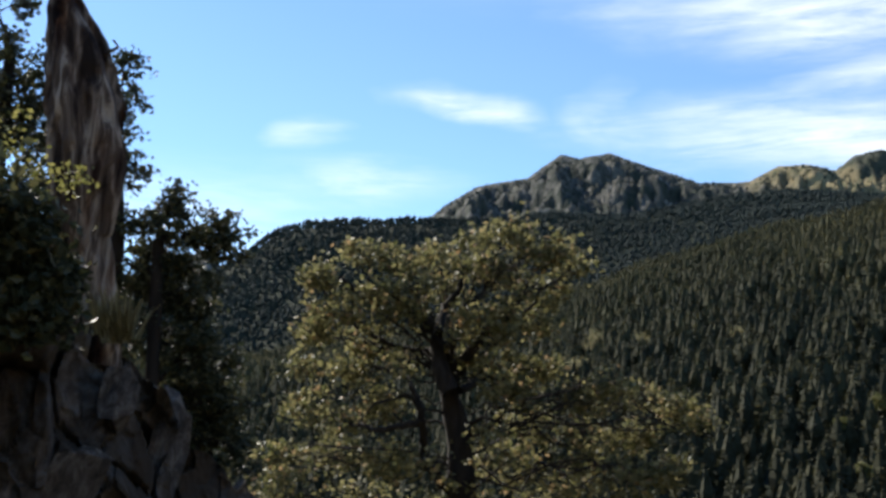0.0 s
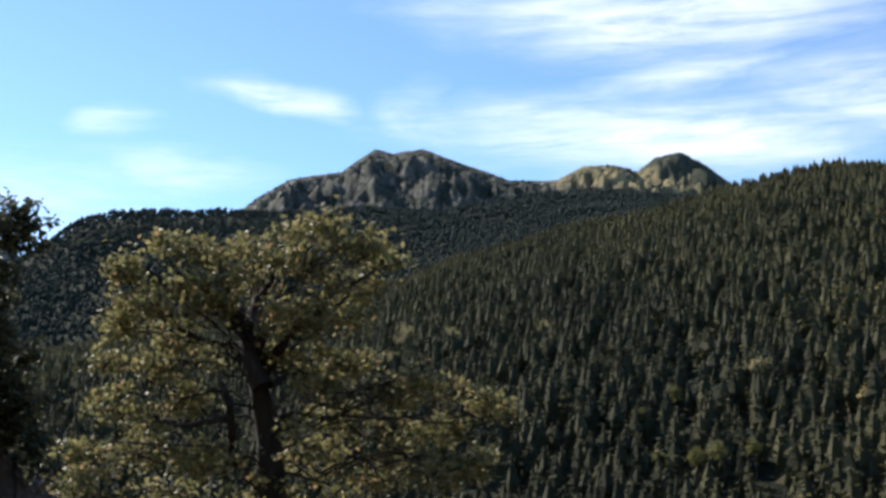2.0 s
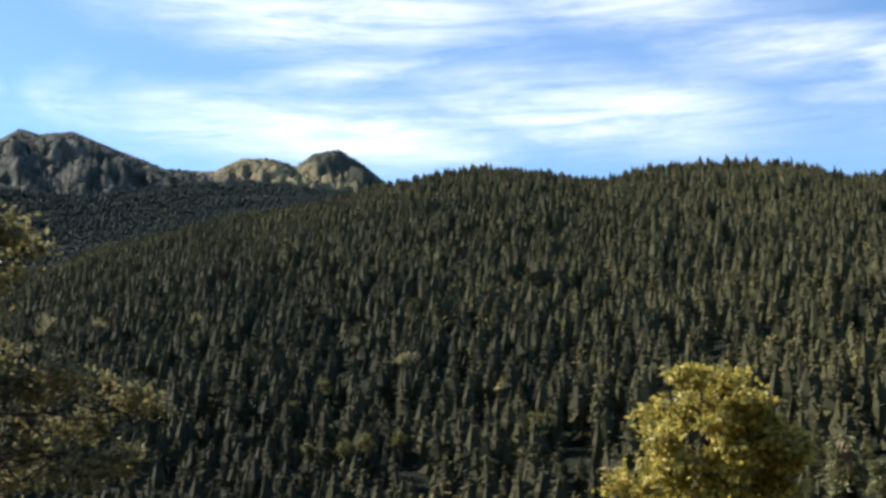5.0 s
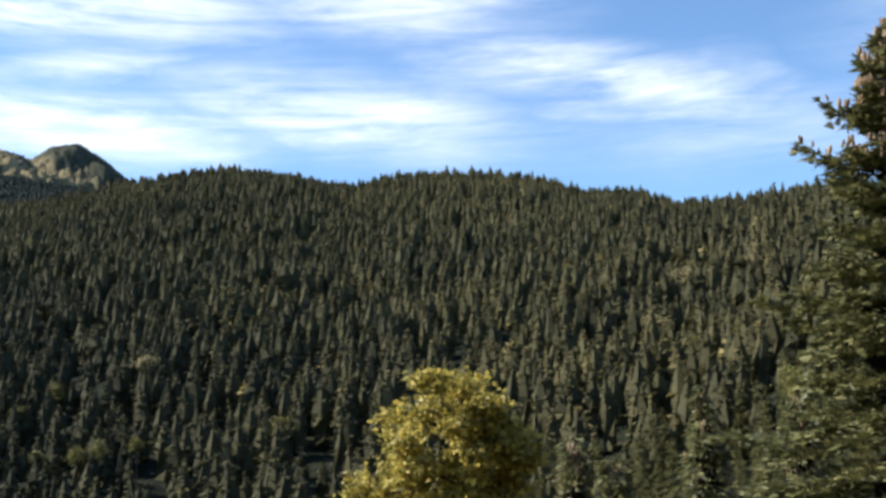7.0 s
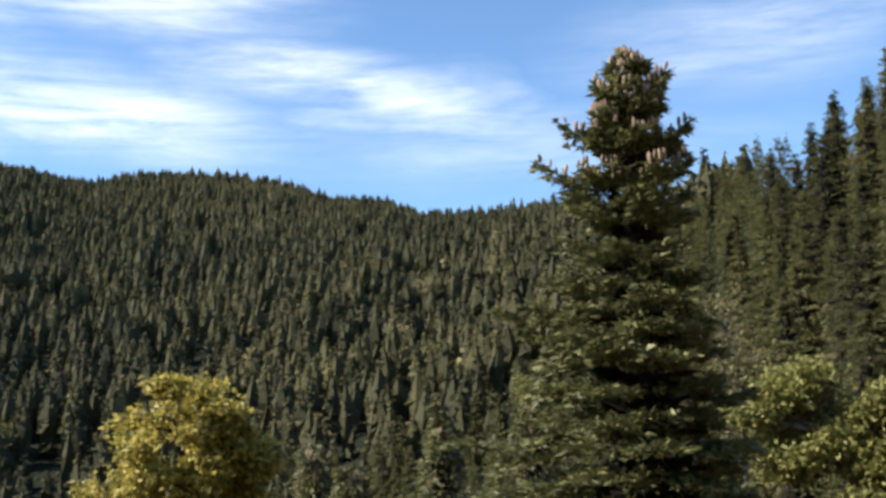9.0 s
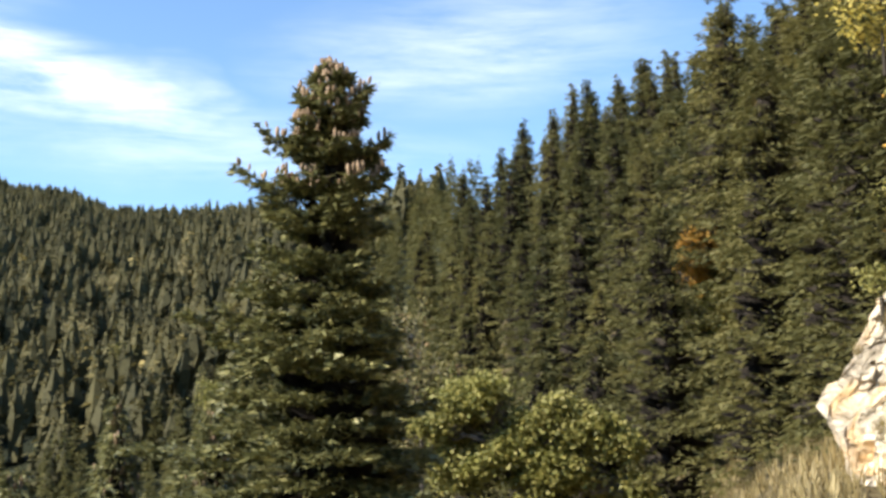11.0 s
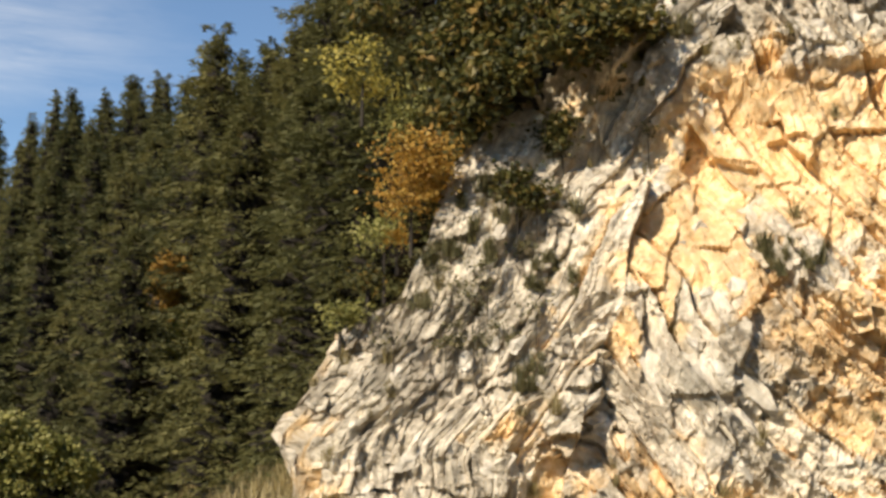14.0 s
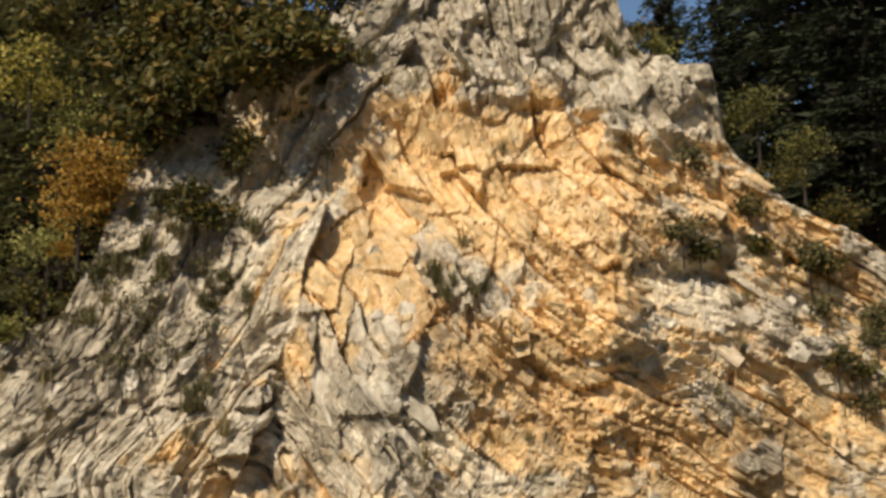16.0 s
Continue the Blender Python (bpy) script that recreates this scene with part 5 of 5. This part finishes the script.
def dark_firs():
    """Tall firs behind the shoulder of the rock."""
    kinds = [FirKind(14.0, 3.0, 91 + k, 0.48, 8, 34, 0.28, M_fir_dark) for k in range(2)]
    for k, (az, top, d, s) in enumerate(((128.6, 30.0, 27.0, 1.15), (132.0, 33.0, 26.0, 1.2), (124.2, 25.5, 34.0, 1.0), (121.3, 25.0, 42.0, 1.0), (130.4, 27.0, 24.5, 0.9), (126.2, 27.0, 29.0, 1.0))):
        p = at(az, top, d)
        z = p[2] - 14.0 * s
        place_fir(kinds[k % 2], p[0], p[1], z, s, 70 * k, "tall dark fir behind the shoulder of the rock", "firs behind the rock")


dark_firs()


def brow_firs():
    """Dark firs that close the gap between the slope and the tree on the brow."""
    kinds = [FirKind(12.0, 3.2, 191 + k, 0.5, 8, 44, 0.25, M_fir) for k in range(3)]
    for k, (az, top, d, s) in enumerate(((82.6, 20.6, 36.0, 1.0), (85.2, 20.2, 34.0, 0.95), (86.7, 21.6, 32.0, 1.0), (88.2, 23.4, 30.0, 1.0), (89.6, 22.6, 27.0, 0.9), (90.8, 25.0, 29.0, 1.1), (92.2, 24.6, 27.0, 1.0),
                                             (93.6, 26.0, 28.0, 1.1), (95.4, 27.0, 29.0, 1.1), (87.4, 18.6, 25.0, 0.85), (89.0, 19.6, 23.5, 0.85), (91.0, 20.4, 22.5, 0.9), (84.2, 17.6, 28.0, 0.85), (97.4, 28.0, 30.0, 1.1))):
        p = at(az, top, d)
        place_fir(kinds[k % 3], p[0], p[1], p[2] - 12.0 * s, s, 50 * k, "dark green fir on the slope above the rock", "firs on the slope")


brow_firs()


# ---- slope details ----
def small_trees():
    for k, (az, el, d, w, mat, lab) in enumerate((
            (81.2, 9.6, 35.5, 0.8, M_rust, "slim orange autumn tree between the firs"), (81.3, 7.0, 35.0, 0.6, M_maple, "small yellow autumn tree between the firs"),
            (67.2, 4.6, 34.0, 1.5, M_oak, "round dusty olive tree among the firs"), (84.6, 15.2, 70.0, 1.6, M_rust, "brownish autumn tree on the upper slope"),
            (57.2, 2.2, 60.0, 1.0, M_green, "yellow green tree beside the big fir"))):
        base = at(az, el, d)
        z = float(ground_z(az, d))
        h = base[2] - z + w * 0.4
        g = np.random.default_rng(100 + k)
        lobes = [((g.uniform(-0.6, 0.6) * w, g.uniform(-0.5, 0.5) * w, h - w * g.uniform(-0.1, 2.4)), (w * 0.5, w * 0.5, w * 0.6), 24) for _ in range(8)]
        broadleaf("small_tree", (base[0], base[1], z - 0.2), [(0, 0, 0), (0.05, 0, h * 0.5), (0, 0, h * 0.85)], 0.10, lobes, 0.10 + d * 0.0012, 12, mat, M_grey_bark, lab, 100 + k, clump=0.22 * w)


small_trees()


def valley_yellows():
    """Round autumn crowns scattered in the fir forest."""
    reach = np.linspace(300, 1200, 1500)
    for k, (az, el, w) in enumerate(((-7.4, 5.0, 30), (7.8, 5.6, 34), (10.2, 5.6, 32), (14.7, 5.8, 28), (6.8, 4.3, 30), (21.1, 2.6, 28), (25.2, 3.9, 30), (31.8, 0.2, 40), (19.4, 1.6, 26),
            (22.1, -1.9, 40), (23.1, -2.3, 36), (20.3, -0.7, 30), (24.9, -0.8, 30), (52.6, 2.1, 60), (50.6, 5.1, 36), (52.2, 7.2, 40), (55.8, 8.3, 34))):
        az = bearing(az)
        z = ground_z(np.full(1500, az), reach)
        hit = np.nonzero((z + 11 - 1.6) / reach > math.tan(radians(el)))[0]
        if not len(hit):
            continue
        r = float(reach[hit[0]])
        z0 = float(ground_z(az, r))
        g = np.random.default_rng(500 + k)
        s = w * r / 2000 * (0.62 if el > 3 else 0.42)
        lobes = [((g.uniform(-0.5, 0.5) * s, g.uniform(-0.5, 0.5) * s, 11.5 + g.uniform(-0.6, 0.5) * s), (s * 0.55, s * 0.55, s * 0.5), 16) for _ in range(5)]
        x, y = r * math.sin(radians(az)), r * math.cos(radians(az))
        broadleaf("autumn_tree", (x, y, z0 - 0.3), [(0, 0, 0), (0.1, 0, 5), (0, 0, 10)], 0.18, lobes, 0.5, 11, M_straw if el > 3 else M_olive, M_bark, "round pale yellow autumn tree in the fir forest" if el > 3 else "small olive green broad-leaved tree in the fir forest", 500 + k, "autumn trees in the forest", clump=0.3 * s)


valley_yellows()


def cone_fir(az, el, d, H, seed, label):
    """A fir whose top carries upright pale cones."""
    p = at(az, el, d)
    ob = thing("fir_tree", pose(p[0], p[1], p[2] - H), label, "tree")
    part("trunk", trunk_mesh("fir_trunk", H * 0.98, 0.15, M_grey_bark, 0.1, seed), ob, "grey bark")
    part("inner_foliage", raw_mesh("inner_shade", *inner_shade(H, 2.1, 0.4, seed, 0.1, 0.8), M_bark), ob, "dark sheets standing for shade inside the crown")
    v, f = tuft_crown(H, 2.1, 0.40, 9, 24, 0.26, seed, 0.35, 0.1, 0.8)
    crown = part("crown", raw_mesh("fir_crown", v, f, M_fir_near), ob)
    g = np.random.default_rng(seed)
    th = np.linspace(0, 1, 6)
    cv, cf = tube(np.stack([0 * th, 0 * th, th * 0.17], -1), 0.034 * np.sin(np.pi * (0.12 + 0.83 * th)) ** 0.7, 7)
    cone = raw_mesh("fir_cone", cv, cf, M_cone, True)
    for k in range(34):
        z = H - 0.1 - 1.9 * g.uniform(0, 1) ** 1.4
        reach = 2.1 * ((H - z) / H) ** 0.8 * g.uniform(0.3, 1.0) + 0.04
        a = g.uniform(0, 6.28)
        c = part("cone", cone, crown)
        c.matrix_basis = pose(reach * math.cos(a), reach * math.sin(a), z + reach * 0.3, g.normal(0, 7), g.normal(0, 7), 0)


cone_fir(46.2, -0.6, 22.0, 9.0, 61, "young fir with pale upright cones")
cone_fir(48.0, -1.6, 23.0, 8.5, 62, "young fir with a few pale cones")
cone_fir(52.6, 1.6, 26.0, 11.0, 63, "bushy fir with brownish cones beside the big fir")
cone_fir(57.0, 1.2, 21.0, 9.5, 64, "bushy green fir beside the big fir")


# ---- the shaded bank with the snag and the junipers ----
BANK_TOP = prof(((-40, 8), (-22.9, 6.5), (-18, 6.0), (-15.5, 5.4), (-14, 4.6), (-12.2, 2.8), (-11.2, 0.6), (-9.4, -0.6), (-8.3, -2.4), (-7.4, -5), (-5, -9)))
BANK_R = prof(((-40, 5.0), (-24, 5.8), (-16, 6.8), (-12, 7.2), (-8.4, 7.9), (-6, 8.4)))


def make_bank():
    azs, ss = np.linspace(-40, -6, 330), np.concatenate([np.linspace(0, 1, 170), np.linspace(1.02, 1.6, 40)])
    A, S = [q.ravel() for q in np.meshgrid(azs, ss, indexing="ij")]
    R0 = BANK_R(A)
    top = lift(BANK_TOP(A), R0)
    z = -1.6 + (top + 1.6) * np.clip(S, 0, 1)
    over = np.clip(S - 1, 0, None)
    r = R0 + 0.10 * (z + 1) + over * 5
    u = A * 0.12
    z = z - over * 0.8
    P = np.stack([u, r * 0.3, z], -1)
    cx, cy = u * 2.2 + z * 0.5 + 0.25 * fbm(P * 2, 3, 95), z * 1.5 - u * 0.5 + 0.25 * fbm(P * 2, 3, 97)
    c1, e1, x1, y1 = cells(cx * 1.1, cy * 0.9, 21)
    c2, e2, x2, y2 = cells(cx * 3.4, cy * 2.4, 22)
    cut = (c1[0] - 0.5) * 0.40 + x1 * (c1[1] - 0.5) * 0.5 + y1 * (c1[2] - 0.5) * 0.5 + (c2[0] - 0.5) * 0.14 + x2 * (c2[1] - 0.5) * 0.24 + y2 * (c2[2] - 0.5) * 0.24 - 0.14 * np.clip(1 - e1 / 0.1, 0, 1)
    r = r - (0.45 * fbm(P * 0.9, 4, 92) + cut + 0.10 * fbm(P * 6, 4, 93, 0.65)) * np.where(S > 1, 0.6, 1)
    a = np.radians(A)
    V = np.stack([r * np.sin(a), r * np.cos(a), z + 0.12 * fbm(P * 3, 3, 94)], -1)
    n, m = len(azs), len(ss)
    i, j = np.meshgrid(np.arange(n - 1), np.arange(m - 1), indexing="ij")
    F = np.stack([i * m + j, i * m + j + 1, (i + 1) * m + j + 1, (i + 1) * m + j], -1).reshape(-1, 4)
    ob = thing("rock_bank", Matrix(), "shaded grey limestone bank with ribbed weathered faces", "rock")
    part("rock_face", raw_mesh("rock_face", V, F, M_rock_shaded), ob)
    g = np.random.default_rng(98)
    kinds = slab_kinds(8, 99, M_rock_shaded)
    grid = V.reshape(n, m, 3)
    for k in range(24):
        i, j = g.integers(60, n - 5), g.integers(50, 172)
        set_slab(ob, kinds[k % 8], azs[i], Vector(grid[i, j]), math.radians(g.normal(60, 25)), (g.uniform(0.2, 0.6), g.uniform(0.15, 0.35), g.uniform(0.12, 0.3)), 0.03, g)


make_bank()


def make_snag():
    d = 7.3
    b = at(-16.9, 4.2, d)
    ob = thing("dead_trunk", pose(*b), "split weathered grey brown dead trunk standing on the rock", "tree")
    keys = [(-16.9, 4.0, 0.13), (-16.7, 5.6, 0.115), (-17.3, 7.4, 0.14), (-17.9, 9.8, 0.17), (-17.6, 13.0, 0.215), (-17.9, 16.0, 0.20), (-18.3, 18.6, 0.15), (-19.0, 20.6, 0.085), (-19.4, 22.0, 0.03)]
    T = np.array([rel(b, a, e, d) for a, e, _ in keys])
    W = np.array([w for *_, w in keys]) * 1.12
    t, tf = np.linspace(0, 1, len(T)), np.linspace(0, 1, 90)
    P = np.stack([np.interp(tf, t, T[:, k]) for k in range(3)], -1)
    v, f = tube(P, np.interp(tf, t, W), 40)
    n = len(v)
    th = np.tile(np.arange(40) * 6.283 / 40, 90)
    zz = np.repeat(tf * 2.6, 40)
    q = np.stack([np.cos(th + zz * 0.7) * 2.2, np.sin(th + zz * 0.7) * 2.2, zz * 0.5], -1)
    rid = fbm(q, 4, 96, 0.6)
    axis = np.repeat(P, 40, axis=0)
    groove = np.abs(np.sin(th * 3.5 + zz * 1.9 + 2.0 * rid))
    v = axis + (v - axis) * (0.86 + 0.75 * rid[:, None] + 0.22 * groove[:, None])
    stem = part("trunk", raw_mesh("trunk", v, f, M_snag), ob)
    g = np.random.default_rng(3)
    for (a0, e0), (a1, e1), w in (((-17.0, 17.6), (-16.7, 19.3), 0.02), ((-18.2, 9.0), (-19.6, 9.7), 0.05), ((-17.4, 12.0), (-16.9, 12.9), 0.015)):
        pv, pf = tube(curve(rel(b, a0, e0, d), rel(b, a1, e1, d - 0.15), 0.05, g, 6), np.linspace(w, w * 0.35, 6), 7)
        part("broken_limb", raw_mesh("broken_limb", pv, pf, M_snag, True), stem)


make_snag()


def juniper(az0, base_el, d, lobes, label, seed, mat=None, leaf=0.05, per=34, r0=0.10, thin=0.7):
    b = tuple(at(az0, base_el, d))
    L = [(rel(b, az, el, d + dd), (w * 1.1, w * 0.8, h * 1.1), int(n * thin)) for az, el, dd, w, h, n in lobes]
    top = max(l[0][2] for l in L)
    mid = lobes[len(lobes) // 2]
    pts = [(0, 0, -0.5), (0, 0, 0), rel(b, (az0 + mid[0]) / 2, (base_el + mid[1]) / 2, d), tuple(np.array(rel(b, az0, base_el, d)) * 0 + np.array((0, 0, top * 0.85)))]
    broadleaf("juniper_tree", b, pts, r0, L, leaf, per, mat or M_juniper, M_bark, label, seed, clump=0.058)


juniper(-14.0, -1.0, 9.5, ((-13.6, 10.4, 0, 0.34, 0.30, 34), (-11.6, 9.9, 0.2, 0.30, 0.24, 26), (-10.5, 10.7, 0.1, 0.10, 0.14, 8), (-13.4, 12.0, 0, 0.12, 0.14, 10),
                            (-15.0, 8.6, 0.3, 0.4, 0.3, 40), (-12.8, 7.8, 0.2, 0.34, 0.25, 34), (-13.8, 5.6, 0.3, 0.5, 0.3, 44), (-11.9, 4.6, 0.2, 0.34, 0.32, 40), (-11.2, 2.6, 0.4, 0.36, 0.3, 44),
                            (-12.8, 2.0, 0.5, 0.5, 0.4, 50), (-11.0, 0.4, 0.5, 0.34, 0.3, 40), (-11.6, -1.8, 0.5, 0.5, 0.4, 50)), "dark juniper behind the shaded rock bank", 71, thin=1.3)
juniper(-16.4, 6.0, 9.6, ((-16.0, 18.2, 0, 0.14, 0.14, 12), (-15.9, 16.4, 0, 0.18, 0.2, 16), (-16.3, 14.6, 0, 0.2, 0.2, 16), (-15.4, 13.6, 0, 0.14, 0.14, 12), (-16.6, 12.0, 0, 0.3, 0.2, 20),
                           (-19.4, 14.4, 0, 0.3, 0.3, 26), (-19.6, 11.6, 0, 0.3, 0.3, 26)), "thin juniper rising behind the dead trunk", 72)
juniper(-21.4, 6.0, 9.0, ((-21.6, 18.0, 0, 0.3, 0.24, 24), (-20.8, 16.4, 0, 0.24, 0.2, 22), (-22.6, 16.0, 0, 0.4, 0.3, 36), (-20.6, 14.2, 0, 0.34, 0.25, 34), (-22.0, 12.6, 0, 0.5, 0.3, 44),
                           (-20.4, 11.0, 0, 0.34, 0.3, 34), (-22.6, 20.2, 0, 0.4, 0.3, 26), (-24.6, 14.0, 0, 0.6, 0.6, 60)), "dark juniper beside the dead trunk", 73)
juniper(-22.2, 4.0, 5.6, ((-21.4, 10.2, 0, 0.26, 0.2, 40), (-20.2, 8.0, 0, 0.24, 0.2, 40), (-22.4, 8.4, 0, 0.34, 0.25, 50), (-20.4, 6.2, 0, 0.25, 0.12, 34), (-23.6, 10.8, 0, 0.4, 0.3, 50), (-22.6, 6.4, 0, 0.3, 0.15, 40),
                           (-19.4, 6.8, 0, 0.16, 0.12, 20)), "dense dark bush hanging over the shaded bank", 74, M_juniper, 0.06, 24, 0.05, 1.3)
juniper(-22.0, 8.0, 6.6, ((-21.0, 13.4, 0, 0.22, 0.12, 14), (-19.2, 12.6, 0, 0.2, 0.10, 14), (-17.9, 12.9, -0.3, 0.12, 0.08, 9), (-22.2, 13.8, 0, 0.25, 0.15, 18), (-22.0, 15.2, 0, 0.2, 0.12, 10)),
        "thin branch with yellow green leaves by the trunk", 75, M_green, 0.035, 8, 0.02)


# ---- grass ----
def grass_tuft(p, h, n, seed, label="tuft of dry straw coloured grass on the rock", mat=None):
    g = np.random.default_rng(seed)
    a = g.uniform(0, 6.28, n)
    lean = g.uniform(0.1, 0.75, n)
    L = h * g.uniform(0.6, 1.2, n)
    root = np.stack([g.normal(0, h * 0.12, n), g.normal(0, h * 0.12, n), 0 * a], -1)
    d = np.stack([np.cos(a) * lean, np.sin(a) * lean, np.sqrt(1 - lean ** 2)], -1)
    side = np.stack([-np.sin(a), np.cos(a), 0 * a], -1) * 0.006 * (h / 0.25)
    mid = root + d * L[:, None] * 0.6
    tip = root + d * L[:, None] - np.array((0, 0, 1)) * (lean * L * 0.35)[:, None]
    V = np.stack([root - side, root + side, mid + side * 0.8, mid - side * 0.8, tip], 1).reshape(-1, 3)
    k = np.arange(n)[:, None] * 5
    F = np.concatenate([k + np.array([[0, 1, 2]]), k + np.array([[0, 2, 3]]), k + np.array([[3, 2, 4]])])
    ob = new("grass_tuft", raw_mesh("grass_tuft", V, F, mat or M_drygrass))
    ob.matrix_basis = pose(*p)
    tagged(ob, label, "grass", "grass tufts")


_g = np.random.default_rng(55)
for k in range(5):
    grass_tuft(at(-15.9 + 0.24 * k - 0.4, 5.2 + _g.uniform(-0.3, 0.3), 6.9), 0.30, 50, 200 + k, "tuft of dry pale grass by the dead trunk")


def foot_grass():
    """Dry grass over the bank below the rock."""
    g = np.random.default_rng(57)
    n = 16000
    az, r = g.uniform(72, 92, n), g.uniform(11, 46, n)
    keep = vnoise(np.stack([az * 0.9, r * 0.5, 0 * r], -1), 58) > 0.36
    az, r = az[keep], r[keep]
    n = len(az)
    root = np.stack([r * np.sin(np.radians(az)), r * np.cos(np.radians(az)), ground_z(az, r) - 0.02], -1)
    a, lean, L = g.uniform(0, 6.28, n), g.uniform(0.1, 0.8, n), g.uniform(0.18, 0.45, n)
    d = np.stack([np.cos(a) * lean, np.sin(a) * lean, np.sqrt(1 - lean ** 2)], -1)
    side = np.stack([-np.sin(a), np.cos(a), 0 * a], -1) * 0.02
    V = np.stack([root - side, root + side, root + d * L[:, None]], 1).reshape(-1, 3)
    me = raw_mesh("dry_grass", V, np.arange(3 * n).reshape(-1, 3), M_drygrass)
    tagged(new("dry_grass", me), "straw coloured dry grass on the bank below the rock", "grass", kind="stuff")


foot_grass()

# ---- pieces of the rock, last: slabs that stand out of the bedding, tufts in its cracks ----
LEDGES = (
    (104.6, 13.9, 0.95, 0.9, 0.30, -38, 0), (105.8, 9.6, 1.25, 0.6, 0.28, -58, 0), (108.5, 7.9, 0.7, 0.6, 0.25, -60, 0), (105.1, 11.2, 0.8, 0.6, 0.22, -55, 0),
    (104.7, 3.4, 1.7, 0.6, 0.34, -66, 0), (106.6, 2.8, 1.8, 0.6, 0.36, -64, 0), (108.1, 3.6, 1.6, 0.6, 0.30, -62, 0), (116.8, 5.8, 0.9, 0.7, 0.4, -35, 0),
    (111.4, 14.6, 1.6, 0.6, 0.24, -50, 1), (120.0, 13.4, 1.2, 0.7, 0.4, -50, 1), (113.7, 7.2, 1.0, 0.6, 0.35, -58, 1), (122.7, 6.1, 1.3, 0.7, 0.35, -32, 1))


def rock_pieces():
    g = np.random.default_rng(66)
    pale = slab_kinds(10, 67, slab_material("grey_slab", 0.85))
    warm = slab_kinds(10, 68, slab_material("ochre_slab", 0.0))
    owner = bpy.data.objects["rock_outcrop"]
    az = g.uniform(86.3, 130, 260)
    s = g.uniform(0.16, 0.99, 260)
    V, och, *_ = rock_point(az, s)

    def dip(u, z):
        p = bedding(np.array((u, u + 0.1, u)), np.array((z, z, z + 0.1)))[0]
        return math.atan2(p[0] - p[1], p[2] - p[0])

    for k in range(240):
        u = (az[k] - 103.2) * math.pi / 180 * 15
        ln = (g.uniform(0.2, 0.42) if k % 6 else g.uniform(0.45, 0.75)) * (0.75 if u < 0 else 1.0)
        set_slab(owner, (warm if och[k] > 0.5 else pale)[g.integers(10)], az[k], Vector(V[k]), dip(u, V[k][2]) + g.normal(0, 0.08), (ln, g.uniform(0.3, 0.5), g.uniform(0.09, 0.24)), 0.21, g, 7)
    # the large beds: bearing, height, length, depth, thickness, dip, hue
    for ba, be, ln, dp, th, tilt, hue in LEDGES:
        set_slab(owner, (warm if hue else pale)[g.integers(10)], ba, Vector(on_rock(ba, be)), radians(tilt), (ln * 0.6, dp * 0.8, th * 0.8), 0.30, g, 8)
    taz, ts = g.uniform(87, 130, 70), g.uniform(0.2, 1.0, 70)
    T = rock_point(taz, ts)[0]
    for k in range(70):
        grass_tuft(T[k], g.uniform(0.15, 0.32), 50, 300 + k)
    # olive grass on the ledges of the north limb: bearing, height
    for k, (ta, te) in enumerate(((93.5, 9.6), (94.0, 9.9), (94.6, 10.2), (95.4, 10.6), (96.2, 9.4), (98.6, 8.8), (99.4, 9.6), (97.6, 11.6), (98.4, 12.4), (100.2, 8.0), (92.6, 7.4), (98.0, 3.6), (98.6, 4.4), (97.2, 5.6), (102.6, 17.6), (103.4, 18.4), (104.4, 19.6), (106.0, 20.4), (95.2, 12.4), (96.4, 13.2), (101.0, 12.0), (109.6, 9.6), (110.2, 9.2), (110.9, 9.7), (112.0, 9.0), (119.0, 20.6), (119.8, 20.8))):
        for _ in range(3):
            v = on_rock(ta + g.normal(0, 0.25), te + g.normal(0, 0.25), 0.02)
            grass_tuft(v, g.uniform(0.16, 0.34), 60, 700 + 3 * k + _, "tuft of dull olive grass on a ledge of the rock", M_brush)


rock_pieces()
